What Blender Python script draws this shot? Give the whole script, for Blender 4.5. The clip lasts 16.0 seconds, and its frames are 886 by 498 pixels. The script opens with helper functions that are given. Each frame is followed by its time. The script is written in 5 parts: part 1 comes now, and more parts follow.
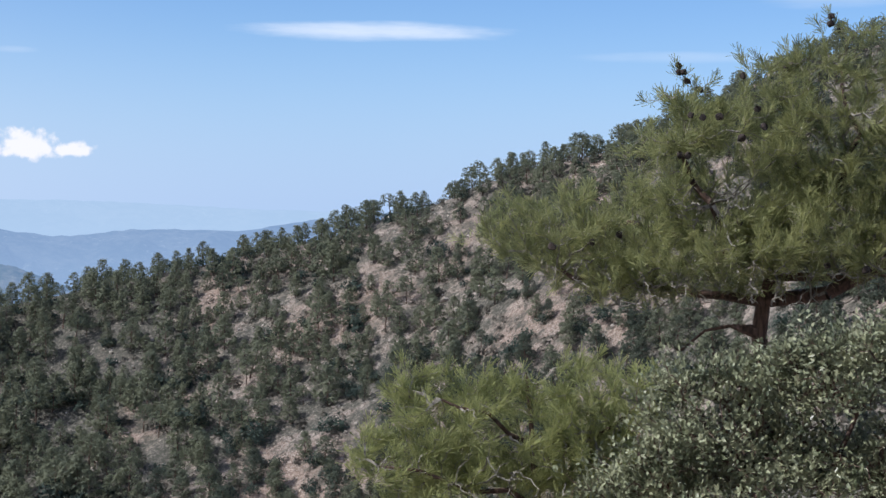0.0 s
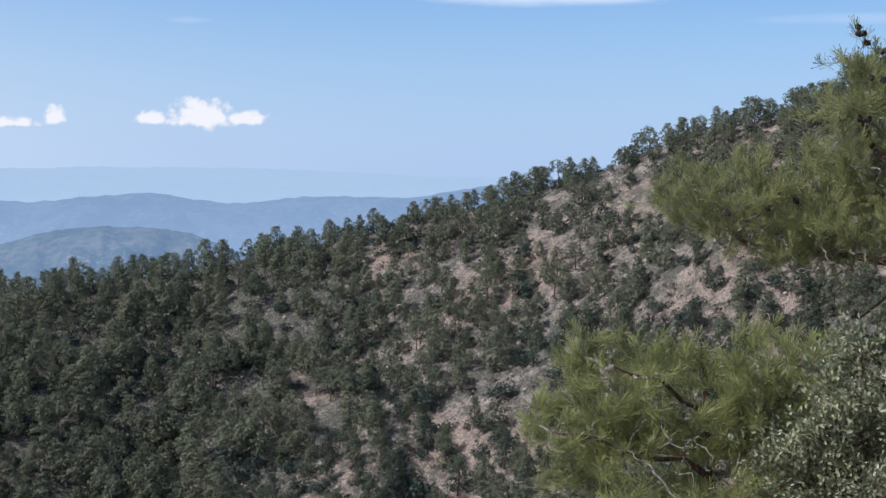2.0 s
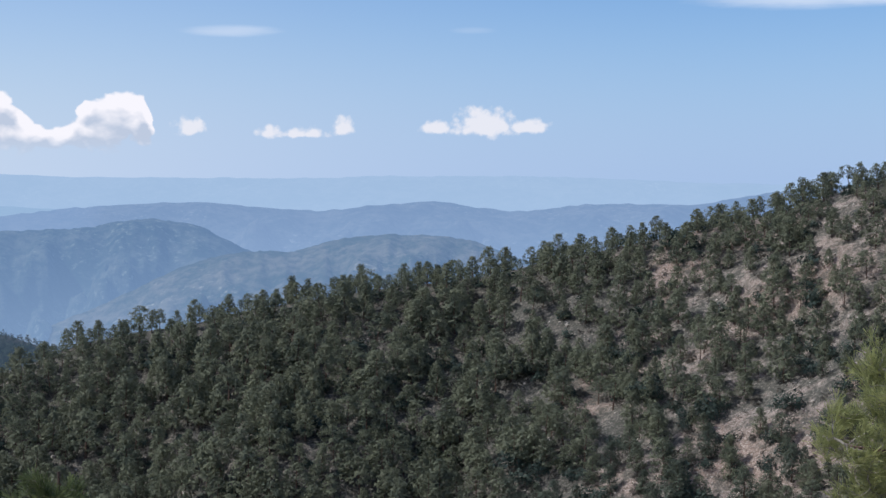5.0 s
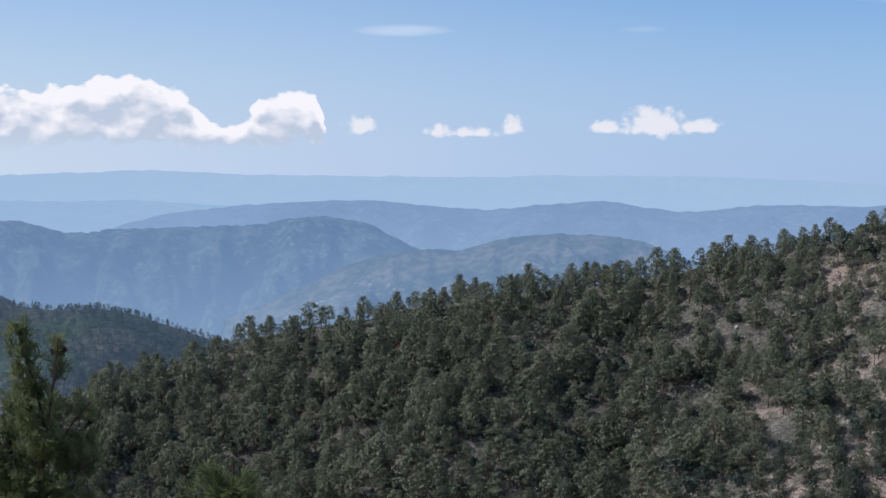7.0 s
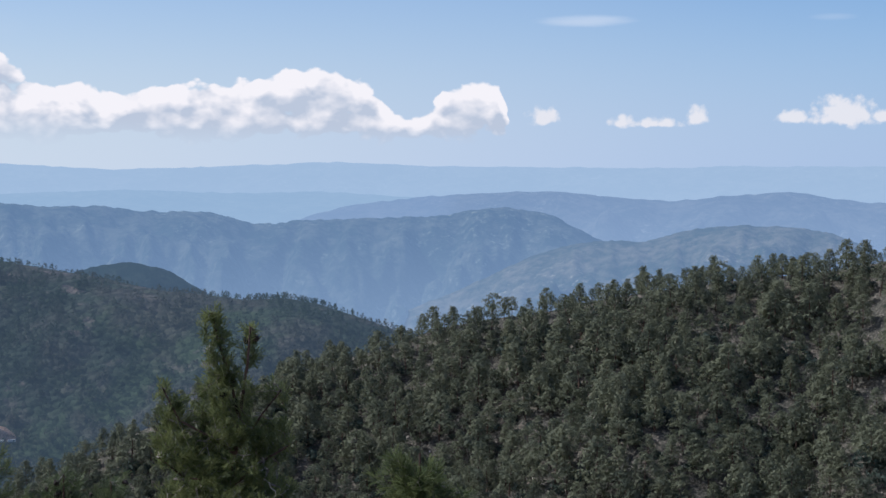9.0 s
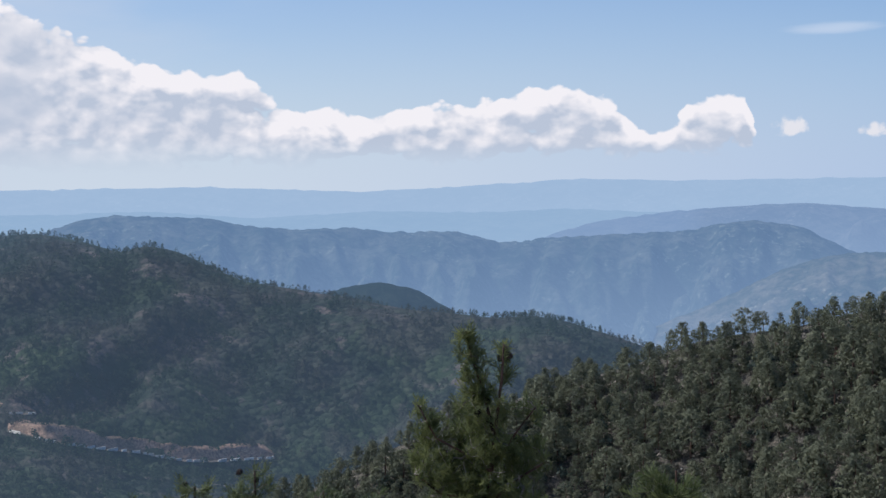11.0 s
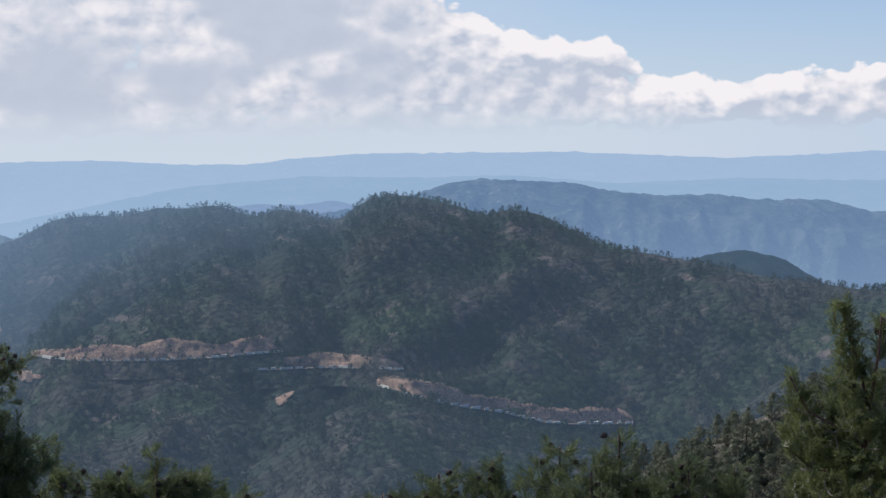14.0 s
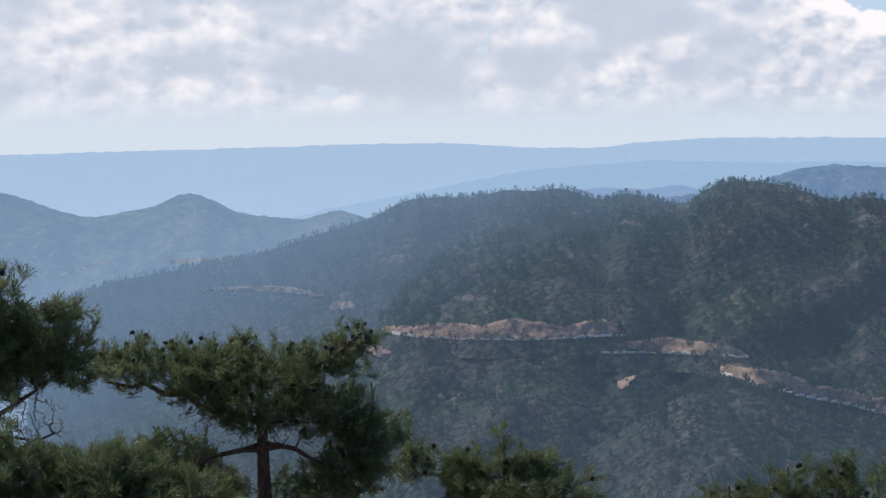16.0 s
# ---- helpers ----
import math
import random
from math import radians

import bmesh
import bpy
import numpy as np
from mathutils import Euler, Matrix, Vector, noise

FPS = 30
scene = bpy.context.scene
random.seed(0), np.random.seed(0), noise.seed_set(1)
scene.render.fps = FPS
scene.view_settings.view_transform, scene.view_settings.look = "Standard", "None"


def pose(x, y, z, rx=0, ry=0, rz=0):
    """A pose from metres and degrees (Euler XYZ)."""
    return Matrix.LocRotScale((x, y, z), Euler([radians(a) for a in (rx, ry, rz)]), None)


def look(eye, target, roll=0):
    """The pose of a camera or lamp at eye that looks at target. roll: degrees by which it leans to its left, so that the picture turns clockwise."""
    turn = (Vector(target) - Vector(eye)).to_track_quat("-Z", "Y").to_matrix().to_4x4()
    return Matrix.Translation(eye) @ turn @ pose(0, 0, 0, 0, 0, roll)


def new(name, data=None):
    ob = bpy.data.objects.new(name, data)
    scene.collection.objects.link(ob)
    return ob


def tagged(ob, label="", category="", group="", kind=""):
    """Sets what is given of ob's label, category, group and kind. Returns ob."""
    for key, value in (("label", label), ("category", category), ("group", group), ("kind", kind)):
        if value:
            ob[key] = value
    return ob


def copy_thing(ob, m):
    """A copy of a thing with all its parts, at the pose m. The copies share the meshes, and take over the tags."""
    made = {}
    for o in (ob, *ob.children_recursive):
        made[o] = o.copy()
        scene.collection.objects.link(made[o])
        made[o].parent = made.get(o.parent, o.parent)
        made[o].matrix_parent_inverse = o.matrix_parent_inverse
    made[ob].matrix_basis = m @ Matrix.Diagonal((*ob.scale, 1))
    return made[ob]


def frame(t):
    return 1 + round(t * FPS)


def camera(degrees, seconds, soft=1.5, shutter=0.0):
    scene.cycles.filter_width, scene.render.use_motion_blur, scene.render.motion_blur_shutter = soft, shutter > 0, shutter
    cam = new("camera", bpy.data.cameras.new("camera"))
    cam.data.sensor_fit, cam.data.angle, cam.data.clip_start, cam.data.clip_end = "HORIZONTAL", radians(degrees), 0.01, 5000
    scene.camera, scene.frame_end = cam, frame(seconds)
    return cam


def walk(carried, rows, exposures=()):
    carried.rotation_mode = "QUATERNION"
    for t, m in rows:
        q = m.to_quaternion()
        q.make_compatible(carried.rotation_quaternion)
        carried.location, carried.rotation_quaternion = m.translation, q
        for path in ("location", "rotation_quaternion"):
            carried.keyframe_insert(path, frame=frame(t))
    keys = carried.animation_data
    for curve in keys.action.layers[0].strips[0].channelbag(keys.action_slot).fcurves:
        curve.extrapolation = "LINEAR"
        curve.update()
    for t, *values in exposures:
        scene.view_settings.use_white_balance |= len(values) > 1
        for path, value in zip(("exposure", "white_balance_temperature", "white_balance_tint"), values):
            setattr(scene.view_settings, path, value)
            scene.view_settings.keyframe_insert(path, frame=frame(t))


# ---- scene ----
# Camera: held at arm's length and turned round on the spot.
FOV, EYE, ARM = 30.9, 1.6, 0.39
cam = camera(FOV, 16.0, soft=1.5)
ROWS = [
    (0.0, -0.000, -1.544, -0.708),
    (0.5, 1.131, -1.834, -0.705),
    (1.0, 2.488, -2.192, -0.724),
    (1.5, 4.090, -2.489, -0.601),
    (2.0, 6.018, -2.803, -0.434),
    (2.5, 8.079, -2.817, -0.148),
    (3.0, 9.842, -2.634, 0.160),
    (3.5, 11.544, -2.565, 0.242),
    (4.0, 13.143, -2.642, 0.148),
    (6.5, 20.509, -2.433, -0.210),
    (7.0, 22.075, -2.610, -0.340),
    (7.5, 23.474, -2.827, -0.392),
    (8.0, 24.883, -2.908, -0.242),
    (8.5, 26.631, -3.018, -0.327),
    (11.0, 37.388, -2.253, 1.297),
    (11.5, 39.505, -2.506, 1.208),
    (12.0, 41.511, -2.607, 1.008),
    (12.5, 43.958, -2.657, 0.805),
    (13.0, 45.941, -2.731, 0.631),
    (13.5, 47.653, -2.937, 0.663),
    (14.0, 50.346, -3.268, 0.753),
    (14.5, 53.556, -3.514, 0.437),
    (15.0, 56.603, -3.756, 0.189),
    (15.5, 59.640, -3.878, 0.288),
    (16.0, 62.639, -3.734, 0.354),
]


def held(yaw, pitch, roll):
    a = radians(yaw)
    return (pose(-ARM * math.sin(a), ARM * math.cos(a), EYE) @ pose(0, 0, 0, 0, 0, yaw) @ pose(0, 0, 0, pitch)
            @ pose(0, 0, 0, 0, roll) @ pose(0, 0, 0, 90))


EXPOSURES = [(0.0, 0.08, 6150, 10), (1.5, 0.03, 6150, 10), (3.5, -0.1, 6050, 10), (7.0, -0.16, 6050, 10), (11.0, -0.23, 6150, 10), (13.5, -0.24, 6250, 10), (16.0, -0.1, 6300, 10)]
walk(cam, [(t, held(y, p, r)) for t, y, p, r in ROWS], EXPOSURES)

# ---- world and sun ----
SUN_AZ, SUN_EL = 112.0, 47.0   # degrees to the left of +y, and above the horizon
world = bpy.data.worlds.new("sky")
scene.world = world
world.use_nodes = True


class Nodes:
    """A short way to write node trees."""

    def __init__(self, tree):
        self.tree = tree
        tree.nodes.clear()

    def add(self, kind, inputs=(), **props):
        n = self.tree.nodes.new(kind)
        for k, v in props.items():
            setattr(n, k, v)
        for k, v in dict(inputs).items():
            self.put(n.inputs[k], v)
        return n

    def put(self, socket, v):
        if isinstance(v, bpy.types.NodeSocket):
            self.tree.links.new(v, socket)
        else:
            socket.default_value = v

    def math(self, op, a, b=0.0, c=0.0, clamp=False):
        n = self.tree.nodes.new("ShaderNodeMath")
        n.operation, n.use_clamp = op, clamp
        for s, v in zip(n.inputs, (a, b, c)):
            self.put(s, v)
        return n.outputs[0]

    def ramp(self, v, lo, hi, to_lo=0.0, to_hi=1.0, smooth=True):
        n = self.tree.nodes.new("ShaderNodeMapRange")
        n.interpolation_type = "SMOOTHSTEP" if smooth else "LINEAR"
        for s, q in zip(n.inputs, (v, lo, hi, to_lo, to_hi)):
            self.put(s, q)
        return n.outputs[0]

    def mix(self, f, a, b, blend="MIX"):
        n = self.tree.nodes.new("ShaderNodeMix")
        n.data_type, n.blend_type = "RGBA", blend
        self.put(n.inputs[0], f)
        for s, v in ((n.inputs[6], a), (n.inputs[7], b)):
            self.put(s, v if isinstance(v, bpy.types.NodeSocket) else (*v, 1.0))
        return n.outputs[2]

    def noise(self, vec, scale, detail=4.0, rough=0.55, distort=0.0):
        n = self.add("ShaderNodeTexNoise", {"Vector": vec, "Scale": scale, "Detail": detail, "Roughness": rough, "Distortion": distort})
        return n.outputs["Fac"]

    def vec(self, x, y, z=0.0):
        n = self.add("ShaderNodeCombineXYZ")
        for s, v in zip(n.inputs, (x, y, z)):
            self.put(s, v)
        return n.outputs[0]


def build_sky():
    n = Nodes(world.node_tree)
    sky = n.add("ShaderNodeTexSky", sky_type="NISHITA", sun_disc=False, sun_elevation=radians(SUN_EL), sun_rotation=radians(-SUN_AZ),
                altitude=600.0, air_density=1.0, dust_density=0.4, ozone_density=3.0)
    d = n.add("ShaderNodeTexCoord").outputs["Generated"]
    x = n.add("ShaderNodeSeparateXYZ", {0: d})
    az = n.math("MULTIPLY", n.math("ARCTAN2", n.math("MULTIPLY", x.outputs[0], -1.0), x.outputs[1]), 180 / math.pi)
    el = n.math("MULTIPLY", n.math("ARCSINE", x.outputs[2]), 180 / math.pi)
    base = n.mix(1.0, sky.outputs[0], (0.075, 0.097, 0.125), "MULTIPLY")
    # haze that thickens towards the horizon
    haze = n.ramp(el, 8.0, -0.5, n.ramp(az, 5.0, 30.0, 0.12, 0.32), n.ramp(az, 5.0, 30.0, 0.85, 0.95))
    pale = n.mix(n.ramp(az, 2.0, 52.0), (0.45, 0.595, 0.86), (0.74, 0.81, 0.90))
    col = n.mix(haze, base, pale)
    # broken cumulus: its upper and lower edge by azimuth
    top = n.add("ShaderNodeFloatCurve", {"Value": n.ramp(az, 24.0, 80.0, 0.0, 1.0, False)})
    c = top.mapping.curves[0]
    pts = [(24.0, 1.4), (26.2, 1.9), (26.75, 2.75), (27.4, 2.85), (28.3, 2.75), (28.9, 2.3), (29.9, 1.75), (30.6, 2.2), (31.2, 2.75), (32.0, 3.15), (33.5, 3.2), (35.7, 3.0),
           (37.5, 2.75), (39.5, 2.55), (40.2, 2.3), (41.2, 2.85), (42.7, 3.05), (44.2, 3.8), (46.4, 4.15), (47.9, 4.55), (49.3, 5.25), (51.0, 5.8), (53.5, 6.6), (58.0, 9.0), (80.0, 11.0)]
    for i, (a, e) in enumerate(pts):
        p = ((a - 24) / 56, e / 12)
        if i in (0, len(pts) - 1):
            c.points[0 if i == 0 else -1].location = p
        else:
            c.points.new(*p)
    top.mapping.update()
    top_el = n.math("ADD", n.math("MULTIPLY", top.outputs[0], 12.0), n.ramp(az, 60.0, 72.0, 0.0, 55.0))
    p0 = n.vec(n.math("MULTIPLY", az, 0.72), el)

    def density(shift):
        q = n.add("ShaderNodeVectorMath", {0: p0, 1: (shift[0], shift[1], 0.0)}, operation="ADD").outputs[0]
        warp = n.add("ShaderNodeTexNoise", {"Vector": q, "Scale": 0.9, "Detail": 2.0})
        q = n.add("ShaderNodeVectorMath", {0: q, 1: n.add("ShaderNodeVectorMath", {0: warp.outputs["Color"], "Scale": 0.5}, operation="SCALE").outputs[0]}, operation="ADD").outputs[0]
        e = n.math("ADD", el, shift[1])
        puff = 0.0
        for scale, k in ((0.42, 1.0), (0.95, 1.0), (1.8, 0.8), (3.8, 0.35), (8.0, 0.12)):
            cell = n.add("ShaderNodeTexVoronoi", {"Vector": q, "Scale": scale, "Smoothness": 0.35}, voronoi_dimensions="2D", feature="SMOOTH_F1")
            puff = n.math("ADD", puff, n.math("MULTIPLY", n.math("SUBTRACT", 0.62, cell.outputs["Distance"]), k))
        edge = n.math("MINIMUM", n.math("MULTIPLY", n.math("SUBTRACT", top_el, e), 2.1), n.math("MULTIPLY", n.math("SUBTRACT", e, n.ramp(az, 26.0, 52.0, 1.12, 0.8)), 1.5))
        edge = n.math("SUBTRACT", edge, n.ramp(az, 25.6, 26.6, 3.0, 0.0))
        return n.math("ADD", n.math("MINIMUM", edge, 0.75), n.math("SUBTRACT", puff, 0.55))

    d0, d1 = density((0.0, 0.0)), density((0.26, 0.42))
    # lone clouds: azimuth, elevation, half width, half height
    lone = None
    p1 = n.vec(az, el, 3.0)
    pl = n.noise(p1, 1.3, 5.0, 0.6)
    for scale, k in ((2.2, 0.22), (4.8, 0.12)):
        cell = n.add("ShaderNodeTexVoronoi", {"Vector": p1, "Scale": scale, "Smoothness": 0.3}, voronoi_dimensions="2D", feature="SMOOTH_F1")
        pl = n.math("ADD", pl, n.math("MULTIPLY", n.math("SUBTRACT", 0.42, cell.outputs["Distance"]), k))
    for a, e, w, h in ((14.6, 1.7, 1.75, 1.0), (14.95, 1.95, 0.9, 0.85), (13.1, 1.7, 1.1, 0.45), (16.3, 1.68, 0.72, 0.5), (19.7, 1.65, 0.65, 0.6), (21.2, 1.5, 1.4, 0.36), (22.3, 1.55, 0.65, 0.5), (25.05, 1.65, 0.7, 0.65)):
        u = n.math("DIVIDE", n.math("SUBTRACT", az, a), w)
        v = n.math("DIVIDE", n.math("SUBTRACT", el, e), h)
        v = n.math("MULTIPLY", v, n.ramp(v, -0.1, 0.0, 2.4, 1.0))   # a flat foot
        r = n.math("SUBTRACT", 1.0, n.math("SQRT", n.math("ADD", n.math("MULTIPLY", u, u), n.math("MULTIPLY", v, v))))
        r = n.math("ADD", r, n.math("MULTIPLY", n.math("SUBTRACT", pl, 0.55), 1.7))
        lone = r if lone is None else n.math("MAXIMUM", lone, r)
    lone = n.ramp(lone, 0.08, 0.62, 0.0, 0.95)
    cover = n.math("MULTIPLY", n.ramp(d0, -0.08, 0.26), n.ramp(el, 0.5, n.ramp(az, 30.0, 54.0, 1.5, 2.3)))
    grey = n.noise(n.vec(n.math("MULTIPLY", az, 0.5), n.math("MULTIPLY", el, 0.95), 4.0), 0.45, 2.0, 0.5)
    grey = n.math("MAXIMUM", n.ramp(grey, 0.4, 0.6, 1.15, 0.1), n.ramp(az, 47.0, 56.0, 0.9, 0.0))
    lit = n.ramp(n.math("SUBTRACT", d0, d1), n.ramp(az, 46.0, 58.0, -0.4, -0.9), n.ramp(az, 46.0, 58.0, 0.8, 0.75), smooth=False)
    lit = n.math("MULTIPLY", lit, grey)
    depth = n.ramp(n.math("SUBTRACT", top_el, el), 2.2, 0.3, 0.2, 1.0)
    shade = n.mix(n.math("MULTIPLY", lit, n.math("ADD", 0.72, n.math("MULTIPLY", depth, 0.45))), (0.6, 0.655, 0.765), (1.08, 1.02, 1.02))
    # thin high streaks
    wisp = None
    streak = n.noise(n.vec(n.math("MULTIPLY", az, 0.25), n.math("MULTIPLY", el, 1.7), 7.0), 1.0, 5.0, 0.6)
    for a, e, w, h, k in ((2.6, 6.15, 5.2, 0.42, 0.8), (23.6, 5.15, 2.0, 0.25, 0.5), (-13.5, 7.3, 3.0, 0.4, 0.3), (-9.0, 5.3, 5.0, 0.25, 0.22), (15.0, 5.2, 1.0, 0.15, 0.2)):
        u = n.math("DIVIDE", n.math("SUBTRACT", az, a), w)
        v = n.math("DIVIDE", n.math("SUBTRACT", el, e), h)
        r = n.math("SUBTRACT", 1.0, n.math("ADD", n.math("MULTIPLY", u, u), n.math("MULTIPLY", v, v)))
        r = n.ramp(n.math("ADD", r, n.math("MULTIPLY", n.math("SUBTRACT", streak, 0.5), 1.6)), 0.0, 1.3, 0.0, k)
        wisp = r if wisp is None else n.math("MAXIMUM", wisp, r)
    veil = n.ramp(n.math("ADD", az, n.math("MULTIPLY", n.noise(n.vec(n.math("MULTIPLY", az, 0.3), el, 2.0), 0.5, 5.0), 14.0)), 50.0, 66.0, 0.0, 0.62)
    veil = n.math("MULTIPLY", veil, n.ramp(el, -0.5, 1.5))
    col = n.mix(wisp, col, (0.80, 0.86, 0.97))
    col = n.mix(veil, col, (0.72, 0.77, 0.86))
    col = n.mix(cover, col, shade)
    col = n.mix(lone, col, (0.95, 0.92, 0.94))
    bg = n.add("ShaderNodeBackground", {"Color": col, "Strength": 1.0})
    n.add("ShaderNodeOutputWorld", {"Surface": bg.outputs[0]})


build_sky()
sun = new("sun", bpy.data.lights.new("sun", "SUN"))
sun.data.energy, sun.data.angle, sun.data.color = 4.0, radians(0.6), (1.0, 0.965, 0.91)
sun_way = Vector((-math.sin(radians(SUN_AZ)) * math.cos(radians(SUN_EL)), math.cos(radians(SUN_AZ)) * math.cos(radians(SUN_EL)), math.sin(radians(SUN_EL))))
sun.matrix_world = look(sun_way * 100, (0, 0, 0))

# ---- materials ----
def material(name):
    m = bpy.data.materials.new(name)
    m.use_nodes = True
    return m, Nodes(m.node_tree)


def surface(m, n, shader):
    n.add("ShaderNodeOutputMaterial", {"Surface": shader})
    return m


def place_of(n):
    return n.add("ShaderNodeNewGeometry").outputs["Position"]


def with_haze_glow(n, shader, air, amount):
    """Far land of the backdrop, with haze painted over it as emission, more to the west."""
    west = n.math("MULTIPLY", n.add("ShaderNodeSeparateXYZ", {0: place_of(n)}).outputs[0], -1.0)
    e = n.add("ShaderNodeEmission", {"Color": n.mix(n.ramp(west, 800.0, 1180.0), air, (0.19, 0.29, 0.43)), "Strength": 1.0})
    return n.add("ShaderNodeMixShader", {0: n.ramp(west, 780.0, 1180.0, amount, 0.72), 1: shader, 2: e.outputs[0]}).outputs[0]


# colour and share of the emission that paints haze on the wooded hill
VALLEY_HAZE_GLOW = ((0.15, 0.22, 0.325), 0.24)


def leaf_material(name, dark, light, yellow, through_light=0.35, gloss=0.45, size=0.7, air=None, shine=0.12, patch=None):
    """Needles and leaves: colour varies from piece to piece and from bough to bough."""
    m, n = material(name)
    g = n.add("ShaderNodeNewGeometry")
    rnd = n.add("ShaderNodeObjectInfo").outputs["Random"]
    clump = n.noise(g.outputs["Position"], size, 3.0)
    f = n.math("ADD", n.math("MULTIPLY", g.outputs["Random Per Island"], 0.55), n.math("MULTIPLY", n.ramp(clump, 0.3, 0.7), 0.45))
    col = n.mix(f, dark, light)
    col = n.mix(n.math("MULTIPLY", n.ramp(n.math("ADD", clump, n.math("MULTIPLY", rnd, 0.3)), 0.5, 0.85), 0.7), col, yellow)
    if patch:   # stands of another colour: colour, scale
        col = n.mix(n.ramp(n.noise(g.outputs["Position"], patch[1], 4.0, 0.6), 0.46, 0.6, 0.0, 0.8), col, patch[0])
    b = n.add("ShaderNodeBsdfPrincipled", {"Base Color": col, "Roughness": gloss, "Specular IOR Level": shine})
    t = n.add("ShaderNodeBsdfTranslucent", {"Color": n.mix(0.5, col, yellow)})
    s = n.add("ShaderNodeMixShader", {0: through_light, 1: b.outputs[0], 2: t.outputs[0]}).outputs[0]
    return surface(m, n, with_haze_glow(n, s, *air) if air else s)


def bark_material(name, dark, light):
    m, n = material(name)
    p = place_of(n)
    q = n.add("ShaderNodeMapping", {"Vector": p, "Scale": (1.0, 1.0, 0.25)}).outputs[0]
    a = n.noise(q, 22.0, 6.0, 0.65)
    b = n.noise(p, 3.0, 3.0)
    col = n.mix(n.ramp(n.math("ADD", n.math("MULTIPLY", a, 0.7), n.math("MULTIPLY", b, 0.3)), 0.35, 0.65), dark, light)
    bump = n.add("ShaderNodeBump", {"Height": a, "Strength": 0.8, "Distance": 0.03})
    s = n.add("ShaderNodeBsdfPrincipled", {"Base Color": col, "Roughness": 0.9, "Normal": bump.outputs[0]})
    return surface(m, n, s.outputs[0])


def earth_material(name, earth, stone, scrub, scale, scrub_lo=0.48, scrub_hi=0.6, air=None, grown=0.0):
    """Bare stony ground with patches of low scrub."""
    m, n = material(name)
    p = place_of(n)
    big = n.noise(p, 0.045 * scale, 6.0, 0.6)
    mid = n.noise(p, 0.28 * scale, 5.0, 0.65)
    fine = n.noise(p, 1.7 * scale, 4.0, 0.7)
    grit = n.add("ShaderNodeTexVoronoi", {"Vector": p, "Scale": 0.9 * scale}).outputs["Distance"]
    col = n.mix(n.ramp(big, 0.35, 0.65), earth, stone)
    col = n.mix(n.ramp(fine, 0.4, 0.62, 0.0, 0.85), col, tuple(c * 0.45 for c in earth))
    rubble = n.noise(p, 4.0 * scale, 2.0, 0.6)
    col = n.mix(n.ramp(rubble, 0.5, 0.66, 0.0, 0.75), col, tuple(min(1, c * 1.5) for c in stone))
    col = n.mix(n.ramp(grit, 0.0, 0.35, 0.35, 0.0), col, tuple(min(1, c * 1.35) for c in stone))
    west = n.math("MULTIPLY", n.add("ShaderNodeSeparateXYZ", {0: p}).outputs[0], -1.0)
    more = n.ramp(west, 40.0, 110.0, 0.0, grown)   # the scrub closes up towards the spur
    f = n.ramp(n.math("ADD", more, n.math("ADD", n.math("MULTIPLY", mid, 0.6), n.math("MULTIPLY", big, 0.4))), scrub_lo, scrub_hi)
    col = n.mix(n.math("MULTIPLY", f, n.ramp(fine, 0.3, 0.55, 0.4, 0.95)), col, scrub)
    h = n.math("ADD", n.math("MULTIPLY", mid, 1.5), n.math("ADD", n.math("MULTIPLY", fine, 0.5), n.math("MULTIPLY", grit, 0.4)))
    bump = n.add("ShaderNodeBump", {"Height": h, "Strength": 0.9, "Distance": 0.6})
    s = n.add("ShaderNodeBsdfPrincipled", {"Base Color": col, "Roughness": 0.95, "Specular IOR Level": 0.15, "Normal": bump.outputs[0]}).outputs[0]
    return surface(m, n, with_haze_glow(n, s, *air) if air else s)


def canopy_material():
    """Close far woods: crowns a few metres wide, stands of green and greyish brown."""
    m, n = material("wooded_valley_canopy")
    p = place_of(n)
    cell = n.add("ShaderNodeTexVoronoi", {"Vector": p, "Scale": 0.2, "Randomness": 1.0})
    one = n.add("ShaderNodeSeparateColor", {0: cell.outputs["Color"]}).outputs[0]
    fine = n.noise(p, 0.9, 3.0, 0.6)
    col = n.mix(n.math("ADD", n.math("MULTIPLY", one, 0.6), n.math("MULTIPLY", fine, 0.4)), (0.021, 0.034, 0.029), (0.052, 0.07, 0.052))
    col = n.mix(n.ramp(n.noise(p, 0.011, 3.0), 0.45, 0.65, 0.0, 0.6), col, (0.062, 0.094, 0.042))
    col = n.mix(n.ramp(n.noise(p, 0.02, 4.0, 0.6), 0.45, 0.65, 0.0, 0.6), col, (0.088, 0.077, 0.073))
    scree = n.math("MULTIPLY", n.ramp(n.noise(p, 0.05, 4.0, 0.65), 0.54, 0.66), n.ramp(n.noise(p, 0.009, 3.0), 0.42, 0.6, 0.15, 0.9))
    col = n.mix(scree, col, (0.19, 0.155, 0.14))
    h = n.math("ADD", n.math("MULTIPLY", n.math("SUBTRACT", 1.0, cell.outputs["Distance"]), 2.0), fine)
    bump = n.add("ShaderNodeBump", {"Height": h, "Strength": 0.9, "Distance": 1.5})
    s = n.add("ShaderNodeBsdfPrincipled", {"Base Color": col, "Roughness": 0.95, "Specular IOR Level": 0.1, "Normal": bump.outputs[0]}).outputs[0]
    # the canopy emits the painted haze as well
    return surface(m, n, with_haze_glow(n, s, *VALLEY_HAZE_GLOW))


